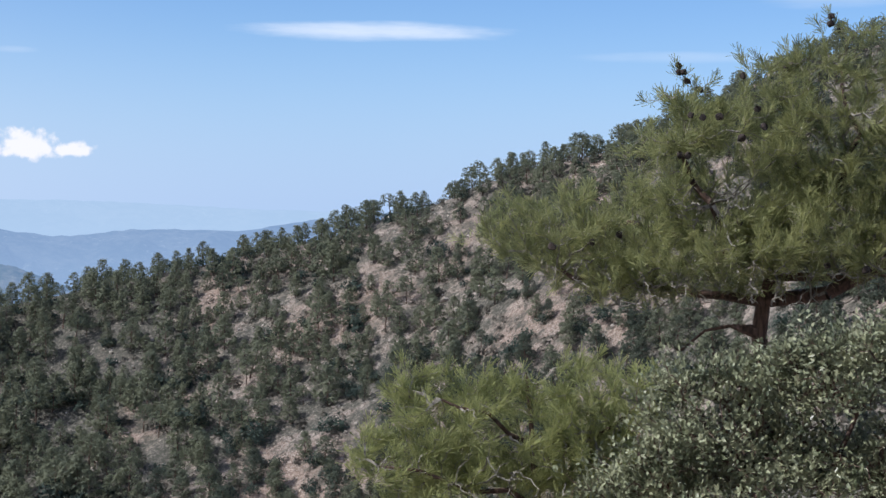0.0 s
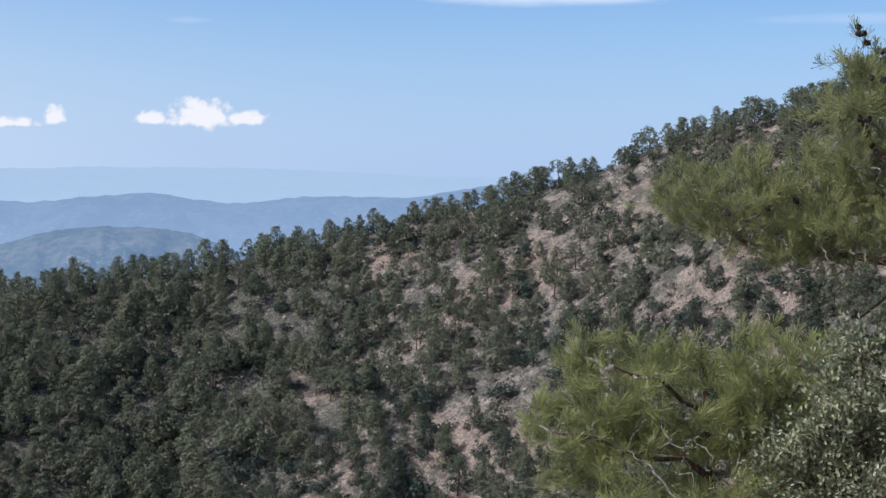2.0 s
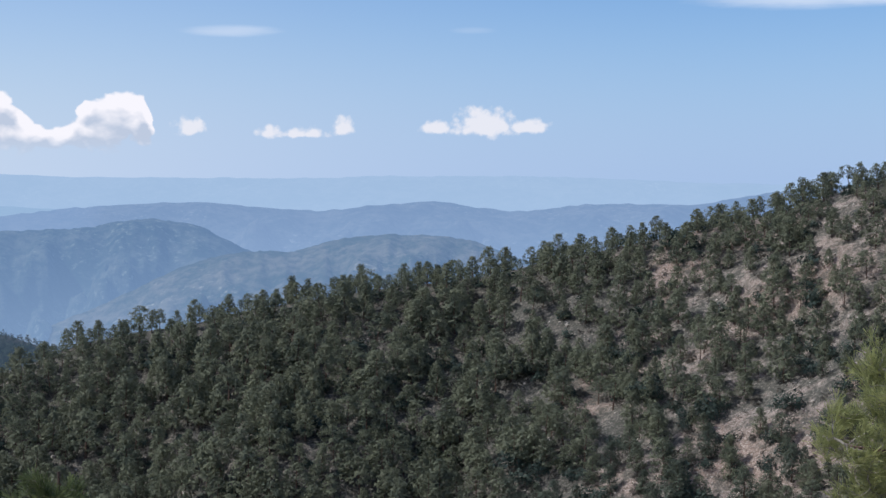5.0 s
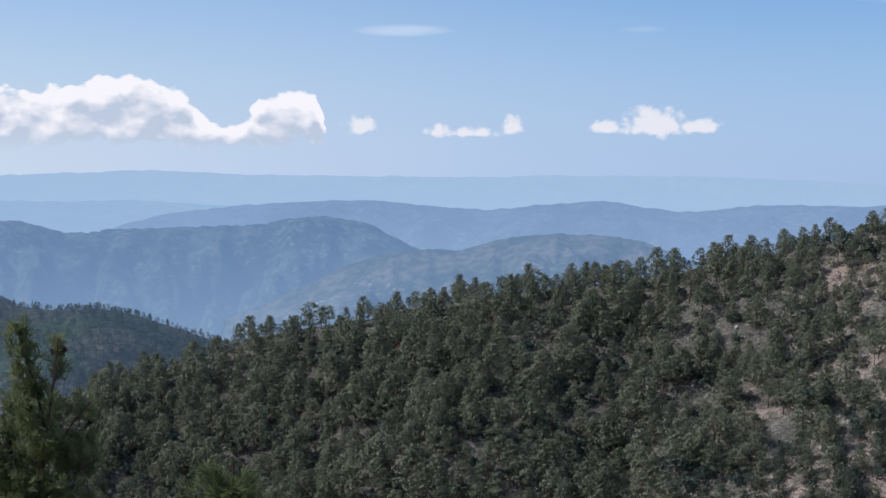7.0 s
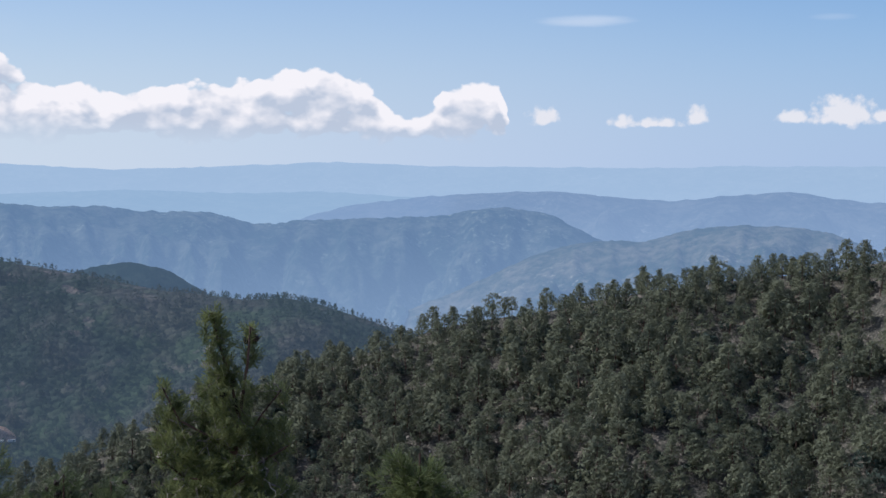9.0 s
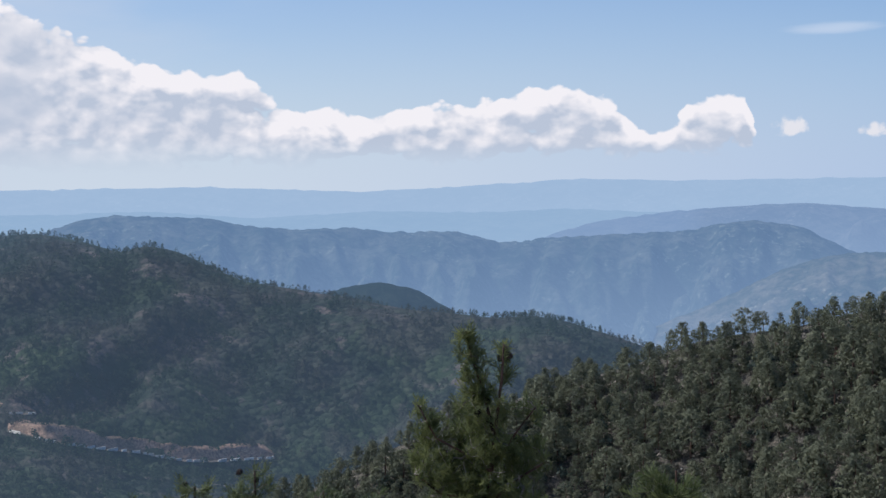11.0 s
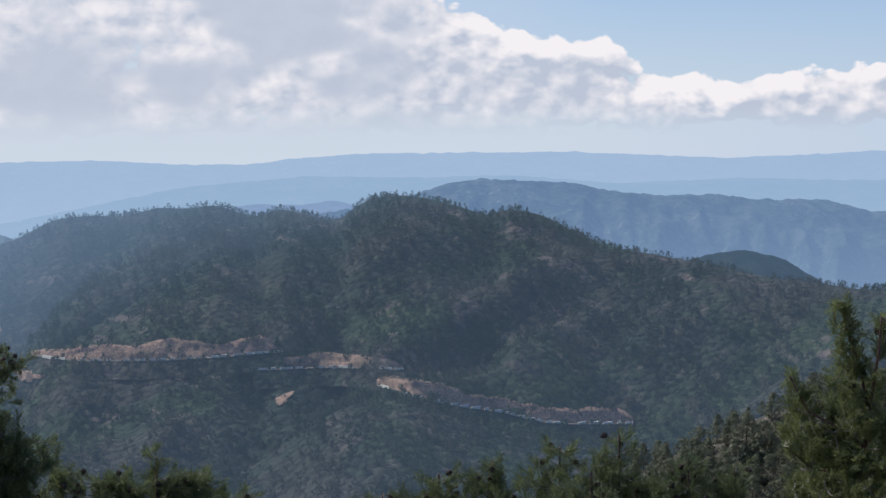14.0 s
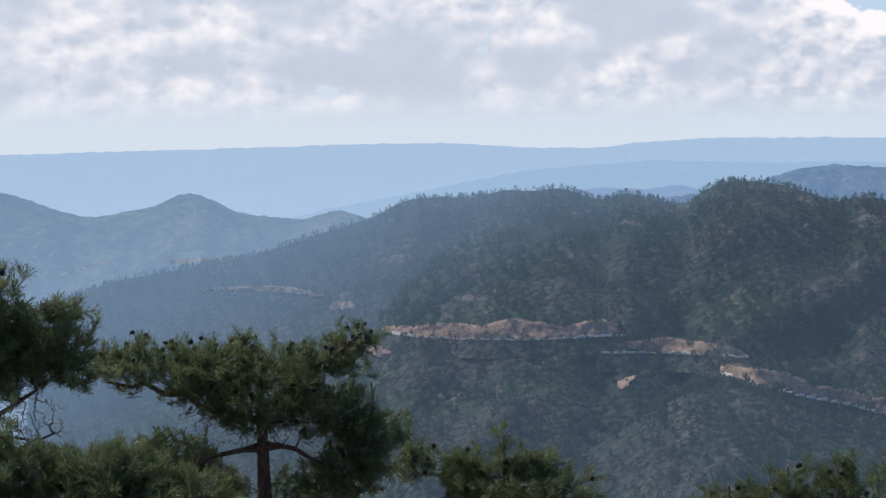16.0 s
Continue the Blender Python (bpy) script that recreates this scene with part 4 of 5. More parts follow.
# bare earth slips in the woods below the road: azimuth, elevation, half width, half height in degrees
SLIPS = [(56.1, -8.45, 0.36, 0.4), (65.0, -7.35, 0.55, 0.25), (59.9, -7.6, 0.3, 0.2), (66.2, -5.75, 0.8, 0.14)]
for a0, e0, w, h in SLIPS:
    azs, els = np.linspace(a0 - w, a0 + w, 25), np.linspace(e0 - h, e0 + h, 17)
    rs = np.array([[range_at(a, e, 450, 1400) for e in els] for a in azs])
    A, E = np.meshgrid(azs, els, indexing="ij")
    v = at(A, rs) + (0, 0, 0.3)
    i = (np.arange(24)[:, None] * 17 + np.arange(16))
    inside = (np.hypot((A - a0) / w, (E - e0) / h) + 0.5 * fbm(A * 3.5, E * 3.5, 3) < 0.8)[:-1, :-1] & (np.ptp(np.stack([rs[:-1, :-1], rs[1:, 1:], rs[:-1, 1:], rs[1:, :-1]]), 0) < 40)
    i = i[inside]
    slip = new("earth_slip", mesh_of("earth_slip", v.reshape(-1, 3), np.stack([i, i + 1, i + 18, i + 17], 1), [CUT_EARTH], True))
    tagged(slip, "bare reddish earth slip in the wooded slope", "bare slope", kind="structure")

VALLEY_TREES = []
for i in range(8):
    gg = np.random.default_rng(300 + i)
    n, tall = 26, 6.2 + gg.normal() * 0.6
    h = gg.uniform(0.18, 1.0, n)
    wide = (0.44 - 0.08 * (i % 3)) * tall * np.sqrt(np.clip(1.02 - h, 0, 1)) + 0.4
    a = gg.uniform(0, 6.28, n)
    q = np.stack([np.cos(a) * wide * gg.uniform(0.4, 1, n), np.sin(a) * wide * gg.uniform(0.4, 1, n), h * tall], 1)
    VALLEY_TREES.append(shingles(q, unit(q * (1, 1, 0)) + (0, 0, 0.9), 0.85, gg, 0.45))
count = 47000
az = g.uniform(22, 84, count)
r = np.sqrt(g.uniform(560 ** 2, 1480 ** 2, count))
p = at(az, r)
el = np.degrees(np.arctan2(p[:, 2] - EYE, r))
wc = np.interp(az, (25, 40, 50, 60, 75), (980, 1060, 1150, 1220, 1280))
ok = (r < wc + 45) & (p[:, 2] > -235) & (el > -13.2) & (g.random(count) < np.clip(0.85 + 1.0 * fbm(az / 1.1, r / 40, 3), np.interp(r, (800, 950), (0.6, 0.15)), 1))
for azs, els, cs in road_keep:
    e0, c0 = np.interp(az, azs, els, left=99, right=99), np.interp(az, azs, cs)
    ok &= ~((el > e0 - 0.1) & (el < e0 + c0 * 0.6) & (g.random(count) < 0.8))
for a0, e0, w, h in SLIPS:
    ok &= ~((np.hypot((az - a0) / w, (el - e0) / h) < 1) & (g.random(count) < 0.2))
p = np.concatenate([p[ok], *roadside])
az_v, el_v = np.degrees(np.arctan2(-p[:, 0], p[:, 1])), np.degrees(np.arctan2(p[:, 2] - EYE, np.hypot(p[:, 0], p[:, 1])))
kk = g.integers(0, 8, len(p))
lots = [spread_copies(*VALLEY_TREES[q], p[s], g.uniform(0, 6.28, len(s)), g.uniform(0.5, 1.1, len(s)) * np.where(el_v[s] > curve(az_v[s], WOOD_LINE) - 0.25, 0.65, 1.0)) for q in range(8) for s in (np.nonzero(kk == q)[0],)]
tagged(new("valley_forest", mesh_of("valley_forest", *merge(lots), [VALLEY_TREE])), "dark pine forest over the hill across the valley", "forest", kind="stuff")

# ---- near trees ----
def spot(az, el, d, facing):
    """A point d metres from the viewer who faces that way."""
    a, b = radians(az), radians(facing)
    return np.array([-ARM * math.sin(b) - math.sin(a) * d, ARM * math.cos(b) + math.cos(a) * d, EYE + d * math.tan(radians(el))])


def grow(seeds, goals, path_cost=0.35):
    """Joins goal points to a skeleton, each to the node that reaches it on the shortest way. seeds: points in a chain or chains with their parents."""
    pts, par = [np.array(q) for q, _ in seeds], [k for _, k in seeds]
    base = np.array(pts)
    trail = np.zeros(len(base))
    goals = np.asarray(goals)
    d = np.linalg.norm(goals[:, None] - base[None], axis=2) + path_cost * trail[None]
    best, link = d.min(1), d.argmin(1)
    left = np.ones(len(goals), bool)
    trails = list(trail)
    for _ in range(len(goals)):
        i = int(np.argmin(np.where(left, best, 1e9)))
        left[i] = False
        k = int(link[i])
        trails.append(trails[k] + np.linalg.norm(goals[i] - pts[k]))
        pts.append(goals[i]), par.append(k)
        dn = np.linalg.norm(goals - goals[i], axis=1) + path_cost * trails[-1]
        better = left & (dn < best)
        best[better], link[better] = dn[better], len(pts) - 1
    return np.array(pts), np.array(par)


def in_blobs(blobs, count, g, hollow=0.5, clump=1):
    """Points in ellipsoids (centre, radii), more of them towards the outside."""
    size = np.array([(r[0] * r[1] * r[2]) ** 0.72 for _, r in blobs])
    pick = g.choice(len(blobs), count, p=size / size.sum())
    w = unit(g.normal(size=(count, 3))) * g.random((count, 1)) ** (0.33 * hollow + 0.08)
    c, r = np.array([b[0] for b in blobs]), np.array([b[1] for b in blobs])
    p = c[pick] + w * r[pick]
    if clump > 1:   # boughs that end close together, with gaps between
        p = np.repeat(p[: -(-count // clump)], clump, 0)[:count]
        p = p + g.normal(size=p.shape) * (0.13, 0.13, 0.075)
    return p


def chain(points, step):
    out = [np.array(points[0], float)]
    for a, b in zip(points[:-1], points[1:]):
        a, b = np.array(a, float), np.array(b, float)
        n = max(1, int(np.linalg.norm(b - a) / step))
        out += [a + (b - a) * k / n for k in range(1, n + 1)]
    return out


def wooden_frame(seeds, radii, pts, par, g, tip=0.0035, power=0.5, sag=0.06):
    """Limbs and twigs along a grown skeleton: (thick limbs, thin twigs)."""
    n = len(pts)
    load = np.ones(n)
    for i in range(n - 1, -1, -1):
        if par[i] >= 0 and par[i] < i:
            load[par[i]] += load[i]
    rad = tip * load ** power
    rad[: len(radii)] = np.maximum(radii, np.minimum(rad[: len(radii)], radii))
    thick, thin_ones = [], []
    for i in range(n):
        k = par[i]
        if k < 0:
            continue
        a, b = pts[k], pts[i]
        ra = min(rad[k], rad[i] * 1.35) if i >= len(radii) else rad[k]
        if i < len(radii):
            thick.append((a, b, ra, rad[i]))
            continue
        ln = np.linalg.norm(b - a)
        m1 = a + (b - a) * 0.35 + g.normal(size=3) * ln * 0.07 - (0, 0, sag * ln)
        m2 = a + (b - a) * 0.7 + g.normal(size=3) * ln * 0.07 - (0, 0, sag * ln * 0.7)
        rs = (ra, ra * 0.65 + rad[i] * 0.35, ra * 0.3 + rad[i] * 0.7, rad[i])
        for (p, q), (s, t) in zip(((a, m1), (m1, m2), (m2, b)), zip(rs[:-1], rs[1:])):
            (thick if ra > 0.02 else thin_ones).append((p, q, s, t))
    return thick, thin_ones


def as_tubes(edges, sides):
    a, b, r, s = zip(*edges)
    return tubes(np.array(a), np.array(b), np.array(r), np.array(s), sides)


def bent_tube(edges, sides):
    """One unbroken tapered tube along a chain of edges."""
    p = np.array([edges[0][0]] + [e[1] for e in edges])
    r = np.array([edges[0][2]] + [e[3] for e in edges])
    w = unit(np.gradient(p, axis=0))
    u = unit(np.cross(w, (0.3, 1.0, 0.1)))
    t = np.cross(w, u)
    a = np.arange(sides) * 2 * math.pi / sides
    v = p[:, None] + r[:, None, None] * (np.cos(a)[None, :, None] * u[:, None] + np.sin(a)[None, :, None] * t[:, None])
    i, j = np.arange(len(edges))[:, None] * sides, np.arange(sides)
    k = (j + 1) % sides
    return v.reshape(-1, 3), np.stack([i + j, i + k, i + sides + k, i + sides + j], -1).reshape(-1, 4)


def cone_mesh():
    """A ripe pine cone with rows of scales."""
    rows, turns = 7, 8
    v, f = [], []
    for i in range(rows + 1):
        q = i / rows
        r = 0.030 * math.sin(math.pi * (0.10 + 0.86 * q) ** 0.85) + 0.003
        for j in range(turns):
            a = 2 * math.pi * (j + 0.5 * (i % 2)) / turns
            k = r * (1.0 + (0.22 if (i + j) % 2 else -0.1))
            v.append((math.cos(a) * k, math.sin(a) * k, -0.085 * q))
    for i in range(rows):
        for j in range(turns):
            k = (j + 1) % turns
            f.append((i * turns + j, i * turns + k, (i + 1) * turns + k, (i + 1) * turns + j))
    return mesh_of("cone", np.array(v), np.array(f), [CONE])


CONE_MESH = cone_mesh()


def near_pine(label, root, trunk, thick, limbs, blobs, nodes, needle, seed, tufts=4, blade=26, length=0.14, width=0.0055, cones=10, cone_at=(), tips=(), hollow=0.5, spread=0.42, bare=(), clump=2, rear=0.6):
    """A pine seen close by. trunk: points from the root up; limbs: lists of points that start on the trunk; blobs: where its boughs reach."""
    g = np.random.default_rng(seed)
    root = np.array(root)
    seeds, radii = [], []
    line = chain([root, *trunk], 0.3)
    for i, q in enumerate(line):
        seeds.append((q, i - 1))
        radii.append(thick * (1 - 0.78 * (i / max(1, len(line) - 1)) ** 1.4))
    for limb, r in limbs:
        own = chain(limb, 0.25)
        k = int(np.argmin([np.linalg.norm(s[0] - own[0]) for s in seeds[: len(line)]]))
        for i, q in enumerate(own[1:]):
            wob = g.normal(size=3) * 0.05 if 0 < i < len(own) - 2 else 0
            seeds.append((q + wob, k))
            radii.append(r * (1 - 0.75 * i / len(own)))
            k = len(seeds) - 1
    goals = in_blobs(blobs, nodes, g, hollow, clump)
    if len(tips):
        goals = np.concatenate([goals, np.array(tips)])
    green = len(goals)
    if len(bare):
        goals = np.concatenate([goals, in_blobs(bare, nodes // 5, g, 0.8)])
    pts, par = grow(seeds, goals)
    leafy = np.array([np.min(np.linalg.norm(goals[green:] - q, axis=1)) > 1e-6 for q in pts[len(seeds):]]) if len(bare) else np.ones(len(pts) - len(seeds), bool)
    thick_e, thin_e = wooden_frame(seeds, np.array(radii), pts, par, g)
    tree = thing("pine_tree", root, label, "tree")
    off = root

    def wood(name, edges, sides, mt, lab="", smooth=True):
        v, f = as_tubes(edges, sides)
        return part(name, mesh_of(name, v - off, f, [mt], smooth), tree, lab)

    cut = len(line) - 1
    wood("trunk", thick_e[:cut], 10, BARK, "dark fissured reddish-brown trunk")
    for limb, r in limbs:
        n = len(chain(limb, 0.25)) - 1
        wood("limb", thick_e[cut:cut + n], 7, BARK)
        cut += n
    wood("twig_spray", thick_e[cut:] + thin_e, 3, TWIG, "bare grey twigs", False)["kind"] = "stuff"
    n0 = len(seeds)
    ends = pts[n0:][leafy]
    way = unit(ends - pts[par[n0:]][leafy])
    shoot = unit(way * 0.75 + g.normal(size=ends.shape) * 0.3 + (0, 0, rear))
    base, aim = [], []
    for k in range(tufts):   # whorls of needles along each shoot, the last one opening at its tip
        base.append(ends + shoot * (0.075 * (k - tufts + 1)) + g.normal(size=ends.shape) * 0.008)
        aim.append(shoot + g.normal(size=ends.shape) * 0.06)
    v, f = tufts_of(np.concatenate(base), np.concatenate(aim), blade, length, width, spread, g)
    part("needle_spray", mesh_of("needle_spray", v - off, f, [needle]), tree)["kind"] = "stuff"
    spots = [np.array(q) for q in cone_at]
    if cones:
        out = np.argsort(-(ends[:, 2] + g.normal(size=len(ends)) * 0.35))[: cones * 6]
        spots += [ends[i] + g.normal(size=3) * 0.05 + (0, 0, 0.07) for i in g.choice(out, min(cones, len(out)), replace=False)]
    for q in spots:
        c = part("cone", CONE_MESH, tree, "dark brown pine cone")
        c.matrix_basis = Matrix.Translation(q - off) @ Euler(g.uniform(-1.2, 1.2, 3)).to_matrix().to_4x4() @ Matrix.Scale(g.uniform(1.0, 1.35), 4)
    return tree


def foot(az, d, facing):
    q = spot(az, 0, d, facing)
    r = math.hypot(q[0], q[1])
    return np.array([q[0], q[1], float(height(math.degrees(math.atan2(-q[0], q[1])), r)) - 0.1])


def blob(az, el, d, facing, rx, rz, ry=None):
    """An ellipsoid whose axes lie across, along and above the line of sight; the middle two are close enough to round."""
    ry = ry or rx * 0.8
    a = abs(math.cos(radians(az)))
    return spot(az, el, d, facing), np.array([rx * a + ry * (1 - a), ry * a + rx * (1 - a), rz])


# the spreading pine beside the oak
D = 20.0
S = lambda az, el, d=D: spot(az, el, d, 0)
trunk = [S(-11.5, -6.5), S(-11.2, -4.3), S(-11.35, -3.2), S(-11.6, -2.3, 20.1), S(-11.9, -1.0, 20.6)]
limbs = [([S(-11.3, -3.15), S(-10.0, -3.05, 19.9), S(-8.2, -2.85, 19.8), S(-6.4, -2.7, 19.7), S(-4.2, -2.2, 19.6)], 0.055),
         ([S(-11.35, -3.2), S(-12.7, -3.0), S(-13.6, -2.75, 19.9), S(-15.0, -1.9, 19.8), S(-16.6, -0.8, 19.7), S(-18.5, 0.6, 19.7)], 0.095),
         ([S(-13.9, -2.6, 19.9), S(-14.6, -2.35, 19.85), S(-16.2, -2.2, 19.6), S(-18.0, -2.0, 19.5)], 0.028),
         ([S(-11.6, -2.4), S(-10.2, -0.8, 19.7), S(-8.8, 0.8, 19.6), S(-8.2, 2.4, 19.5)], 0.06),
         ([S(-11.7, -2.0), S(-13.8, 0.6, 20.2), S(-14.4, 2.8, 20.3), S(-13.9, 5.2, 20.4)], 0.055),
         ([S(-11.7, -2.0), S(-9.2, -1.1, 20.4), S(-6.6, -0.5, 20.6), S(-4.4, -0.6, 20.7)], 0.05),
         ([S(-11.25, -4.6), S(-10.2, -4.1, 19.8), S(-9.2, -4.2, 19.7), S(-8.5, -5.0, 19.6)], 0.022)]
blobs = [blob(-6.2, -1.0, D, 0, 1.55, 0.62), blob(-10.2, 1.5, D, 0, 1.35, 0.95), blob(-14.0, 3.2, D, 0, 1.15, 1.1), blob(-13.6, -0.2, D, 0, 1.1, 0.75),
         blob(-18.2, 2.0, D, 0, 1.5, 1.5), blob(-8.0, -2.1, D - 0.4, 0, 1.35, 0.4), blob(-3.4, -1.2, D, 0, 0.75, 0.42), blob(-8.6, 2.9, D, 0, 0.55, 0.4), blob(-16.5, -1.0, D, 0, 0.9, 0.45), blob(-13.2, -1.0, D - 0.7, 0, 1.0, 0.5), blob(-10.0, -1.2, D - 0.6, 0, 1.0, 0.5)]
tips = [S(-8.2, 5.0), S(-8.5, 4.6), S(-8.9, 4.3), S(-10.4, 5.4), S(-10.6, 5.0), S(-9.5, 4.5), S(-13.0, 6.4), S(-13.4, 6.7), S(-13.8, 6.3), S(-14.0, 5.7), S(-12.2, 5.0), S(-15.4, 6.6)]
cone_at = [S(-8.2, 5.12), S(-8.22, 4.9), S(-8.5, 4.85), S(-8.45, 4.55), S(-8.9, 4.25), S(-10.5, 4.75), S(-11.0, 3.6, 19.0), S(-8.7, 3.35, 19.0), S(-9.1, 3.3, 19.0), S(-9.6, 3.3, 19.0), S(-8.35, 2.0, 19.0), S(-8.7, 1.95, 19.0),
           S(-13.5, 6.5), S(-13.4, 6.75), S(-13.75, 6.3), S(-6.2, -0.85, 19.0), S(-5.3, -1.15, 19.0), S(-10.5, -0.4, 19.0), S(-11.5, -0.9, 19.0), S(-13.5, -1.9, 19.0), S(-14.9, -1.95, 19.0), S(-3.8, -1.35, 19.0), S(-11.2, 3.0, 19.0), S(-10.6, 2.6, 19.0)]
near_pine("spreading pine with yellow-green needles, cones and a reddish trunk", foot(-11.8, D, 0), trunk, 0.24, limbs, blobs, 2700, NEEDLE, 5, 3, 16, 0.17, 0.0098, 10, cone_at, tips, clump=5, bare=[blob(-7.6, -2.5, 19.3, 0, 1.3, 0.4), blob(-12.6, -2.2, 19.2, 0, 0.9, 0.5), blob(-9.6, 0.2, 19.2, 0, 0.7, 0.3)])

# a lighter young pine below it
D = 17.5
S = lambda az, el, d=D: spot(az, el, d, 0)
trunk = [S(-3.6, -12.0), S(-3.4, -9.5), S(-3.2, -7.4), S(-3.0, -5.9)]
limbs = [([S(-3.4, -10.2), S(-1.5, -9.9, 17.2), S(0.6, -9.6, 17.0), S(2.2, -9.3, 17.0)], 0.03), ([S(-3.3, -9.0), S(-5.2, -8.2, 17.3), S(-7.0, -7.0, 17.2)], 0.03),
         ([S(-3.3, -8.6), S(-1.6, -7.6, 17.2), S(0.0, -6.9, 17.1)], 0.025)]
blobs = [blob(-2.4, -8.0, D, 0, 1.25, 0.62), blob(0.7, -9.3, D, 0, 0.85, 0.4), blob(-5.8, -6.9, D, 0, 0.85, 0.5), blob(-1.0, -6.6, D, 0, 0.75, 0.28), blob(-3.0, -10.6, D, 0, 1.7, 0.5), blob(-5.6, -9.3, D, 0, 1.0, 0.6)]
near_pine("young pine with fresh light green needles", foot(-3.5, D, 0), trunk, 0.09, limbs, blobs, 1050, NEEDLE_FRESH, 8, 3, 16, 0.175, 0.0098, 0, clump=5, bare=[blob(-3.6, -9.6, 17.2, 0, 1.2, 0.5)])


# the golden oak
def leaves_mesh(points, ways, length, g):
    """Small folded oval leaves."""
    n = len(points)
    w = unit(ways)
    side = unit(np.cross(w, g.normal(size=(n, 3)) * 0.5 + (0, 0, 1.0)))
    up = np.cross(side, w)
    ln = (length * g.uniform(0.7, 1.2, n))[:, None]
    q = [points, points + w * ln * 0.3 + side * ln * 0.24 + up * ln * 0.08, points + w * ln * 0.7 + side * ln * 0.22 + up * ln * 0.07, points + w * ln,
         points + w * ln * 0.7 - side * ln * 0.22 + up * ln * 0.07, points + w * ln * 0.3 - side * ln * 0.24 + up * ln * 0.08]
    v = np.stack(q, 1).reshape(-1, 3)
    i = np.arange(n)[:, None] * 6
    f = np.concatenate([i + np.array([0, 1, 2, 3]), i + np.array([0, 3, 4, 5])])
    return v, f


def near_oak(label, root, stems, blobs, nodes, seed, per=13, length=0.058):
    g = np.random.default_rng(seed)
    root = np.array(root)
    seeds, radii = [(root, -1)], [0.09]
    for stem in stems:
        k = 0
        own = chain([root, *stem], 0.3)
        for i, q in enumerate(own[1:]):
            seeds.append((q, k))
            radii.append(0.06 * (1 - 0.8 * i / len(own)))
            k = len(seeds) - 1
    lumps = []   # each mass of the crown is a heap of smaller ones
    for c, r in blobs:
        ways = unit(g.normal(size=(14, 3)) + (0, 0, 0.25))
        lumps += [(c + w * r * 0.78, r * g.uniform(0.26, 0.42)) for w in ways]
    goals = in_blobs(lumps, nodes, g, 0.3, 2)
    pts, par = grow(seeds, goals)
    thick_e, thin_e = wooden_frame(seeds, np.array(radii), pts, par, g, 0.003)
    tree = thing("golden_oak", root, label, "tree")
    cut = 0
    for stem in stems:
        n = len(chain([root, *stem], 0.3)) - 1
        v, f = bent_tube(thick_e[cut:cut + n], 6)
        part("stem", mesh_of("stem", v - root, f, [BARK], True), tree)
        cut += n
    v, f = as_tubes(thick_e[cut:] + thin_e, 3)
    part("twig_spray", mesh_of("twig_spray", v - root, f, [BARK]), tree)["kind"] = "stuff"
    ends = pts[len(seeds):]
    way = unit(ends - pts[par[len(seeds):]])
    q = np.repeat(ends, per, 0) + g.normal(size=(len(ends) * per, 3)) * 0.042
    a = np.repeat(way, per, 0) * 0.7 + g.normal(size=q.shape) * 0.6 + (0, 0, 0.45)
    v, f = leaves_mesh(q, a, length, g)
    part("leaf_spray", mesh_of("leaf_spray", v - root, f, [OAK_LEAF]), tree)["kind"] = "stuff"
    return tree


D = 15.5
S = lambda az, el, d=D: spot(az, el, d, 0)
blobs = [blob(-10.6, -8.0, D, 0, 0.88, 0.68), blob(-14.6, -6.9, D, 0, 0.75, 0.85), blob(-7.4, -10.2, D, 0, 0.55, 0.32), blob(-16.2, -4.6, D, 0, 0.42, 0.42), blob(-12.2, -10.4, D, 0, 1.6, 0.6),
         blob(-9.6, -6.1, D, 0, 0.4, 0.3), blob(-11.8, -5.9, D, 0, 0.45, 0.3), blob(-13.4, -5.6, D, 0, 0.35, 0.3), blob(-17.5, -8.0, D, 0, 0.7, 0.9)]
near_oak("dense golden oak with small glossy olive-green leaves", foot(-12.5, D, 0), [[S(-11, -12), S(-10.5, -8.5)], [S(-13, -11), S(-14.6, -7)], [S(-15, -10), S(-16.2, -5.5)], [S(-10, -12), S(-8, -10.3)]], blobs, 3400, 11)

# the young pine in the middle of the view, and small ones beside it
D = 18.0
S = lambda az, el, d=D: spot(az, el, d, 37)
trunk = [S(36.2, -12.5), S(35.7, -9.0), S(36.1, -7.2), S(36.5, -6.0), S(36.65, -5.2)]
limbs = [([S(35.8, -8.7), S(35.5, -7.6, 17.9), S(35.4, -6.7, 17.9), S(35.3, -5.7, 17.9)], 0.018), ([S(36.1, -9.9), S(37.4, -9.2, 17.8), S(38.2, -8.5, 17.8), S(38.4, -7.8, 17.8)], 0.014),
         ([S(35.9, -9.6), S(34.9, -8.8, 17.9), S(34.2, -7.95, 17.9)], 0.012), ([S(36.1, -11.0), S(34.8, -10.4, 17.9), S(33.9, -9.9, 17.9)], 0.013), ([S(36.2, -11.2), S(37.8, -10.9, 17.9), S(38.6, -10.2, 17.9)], 0.013)]
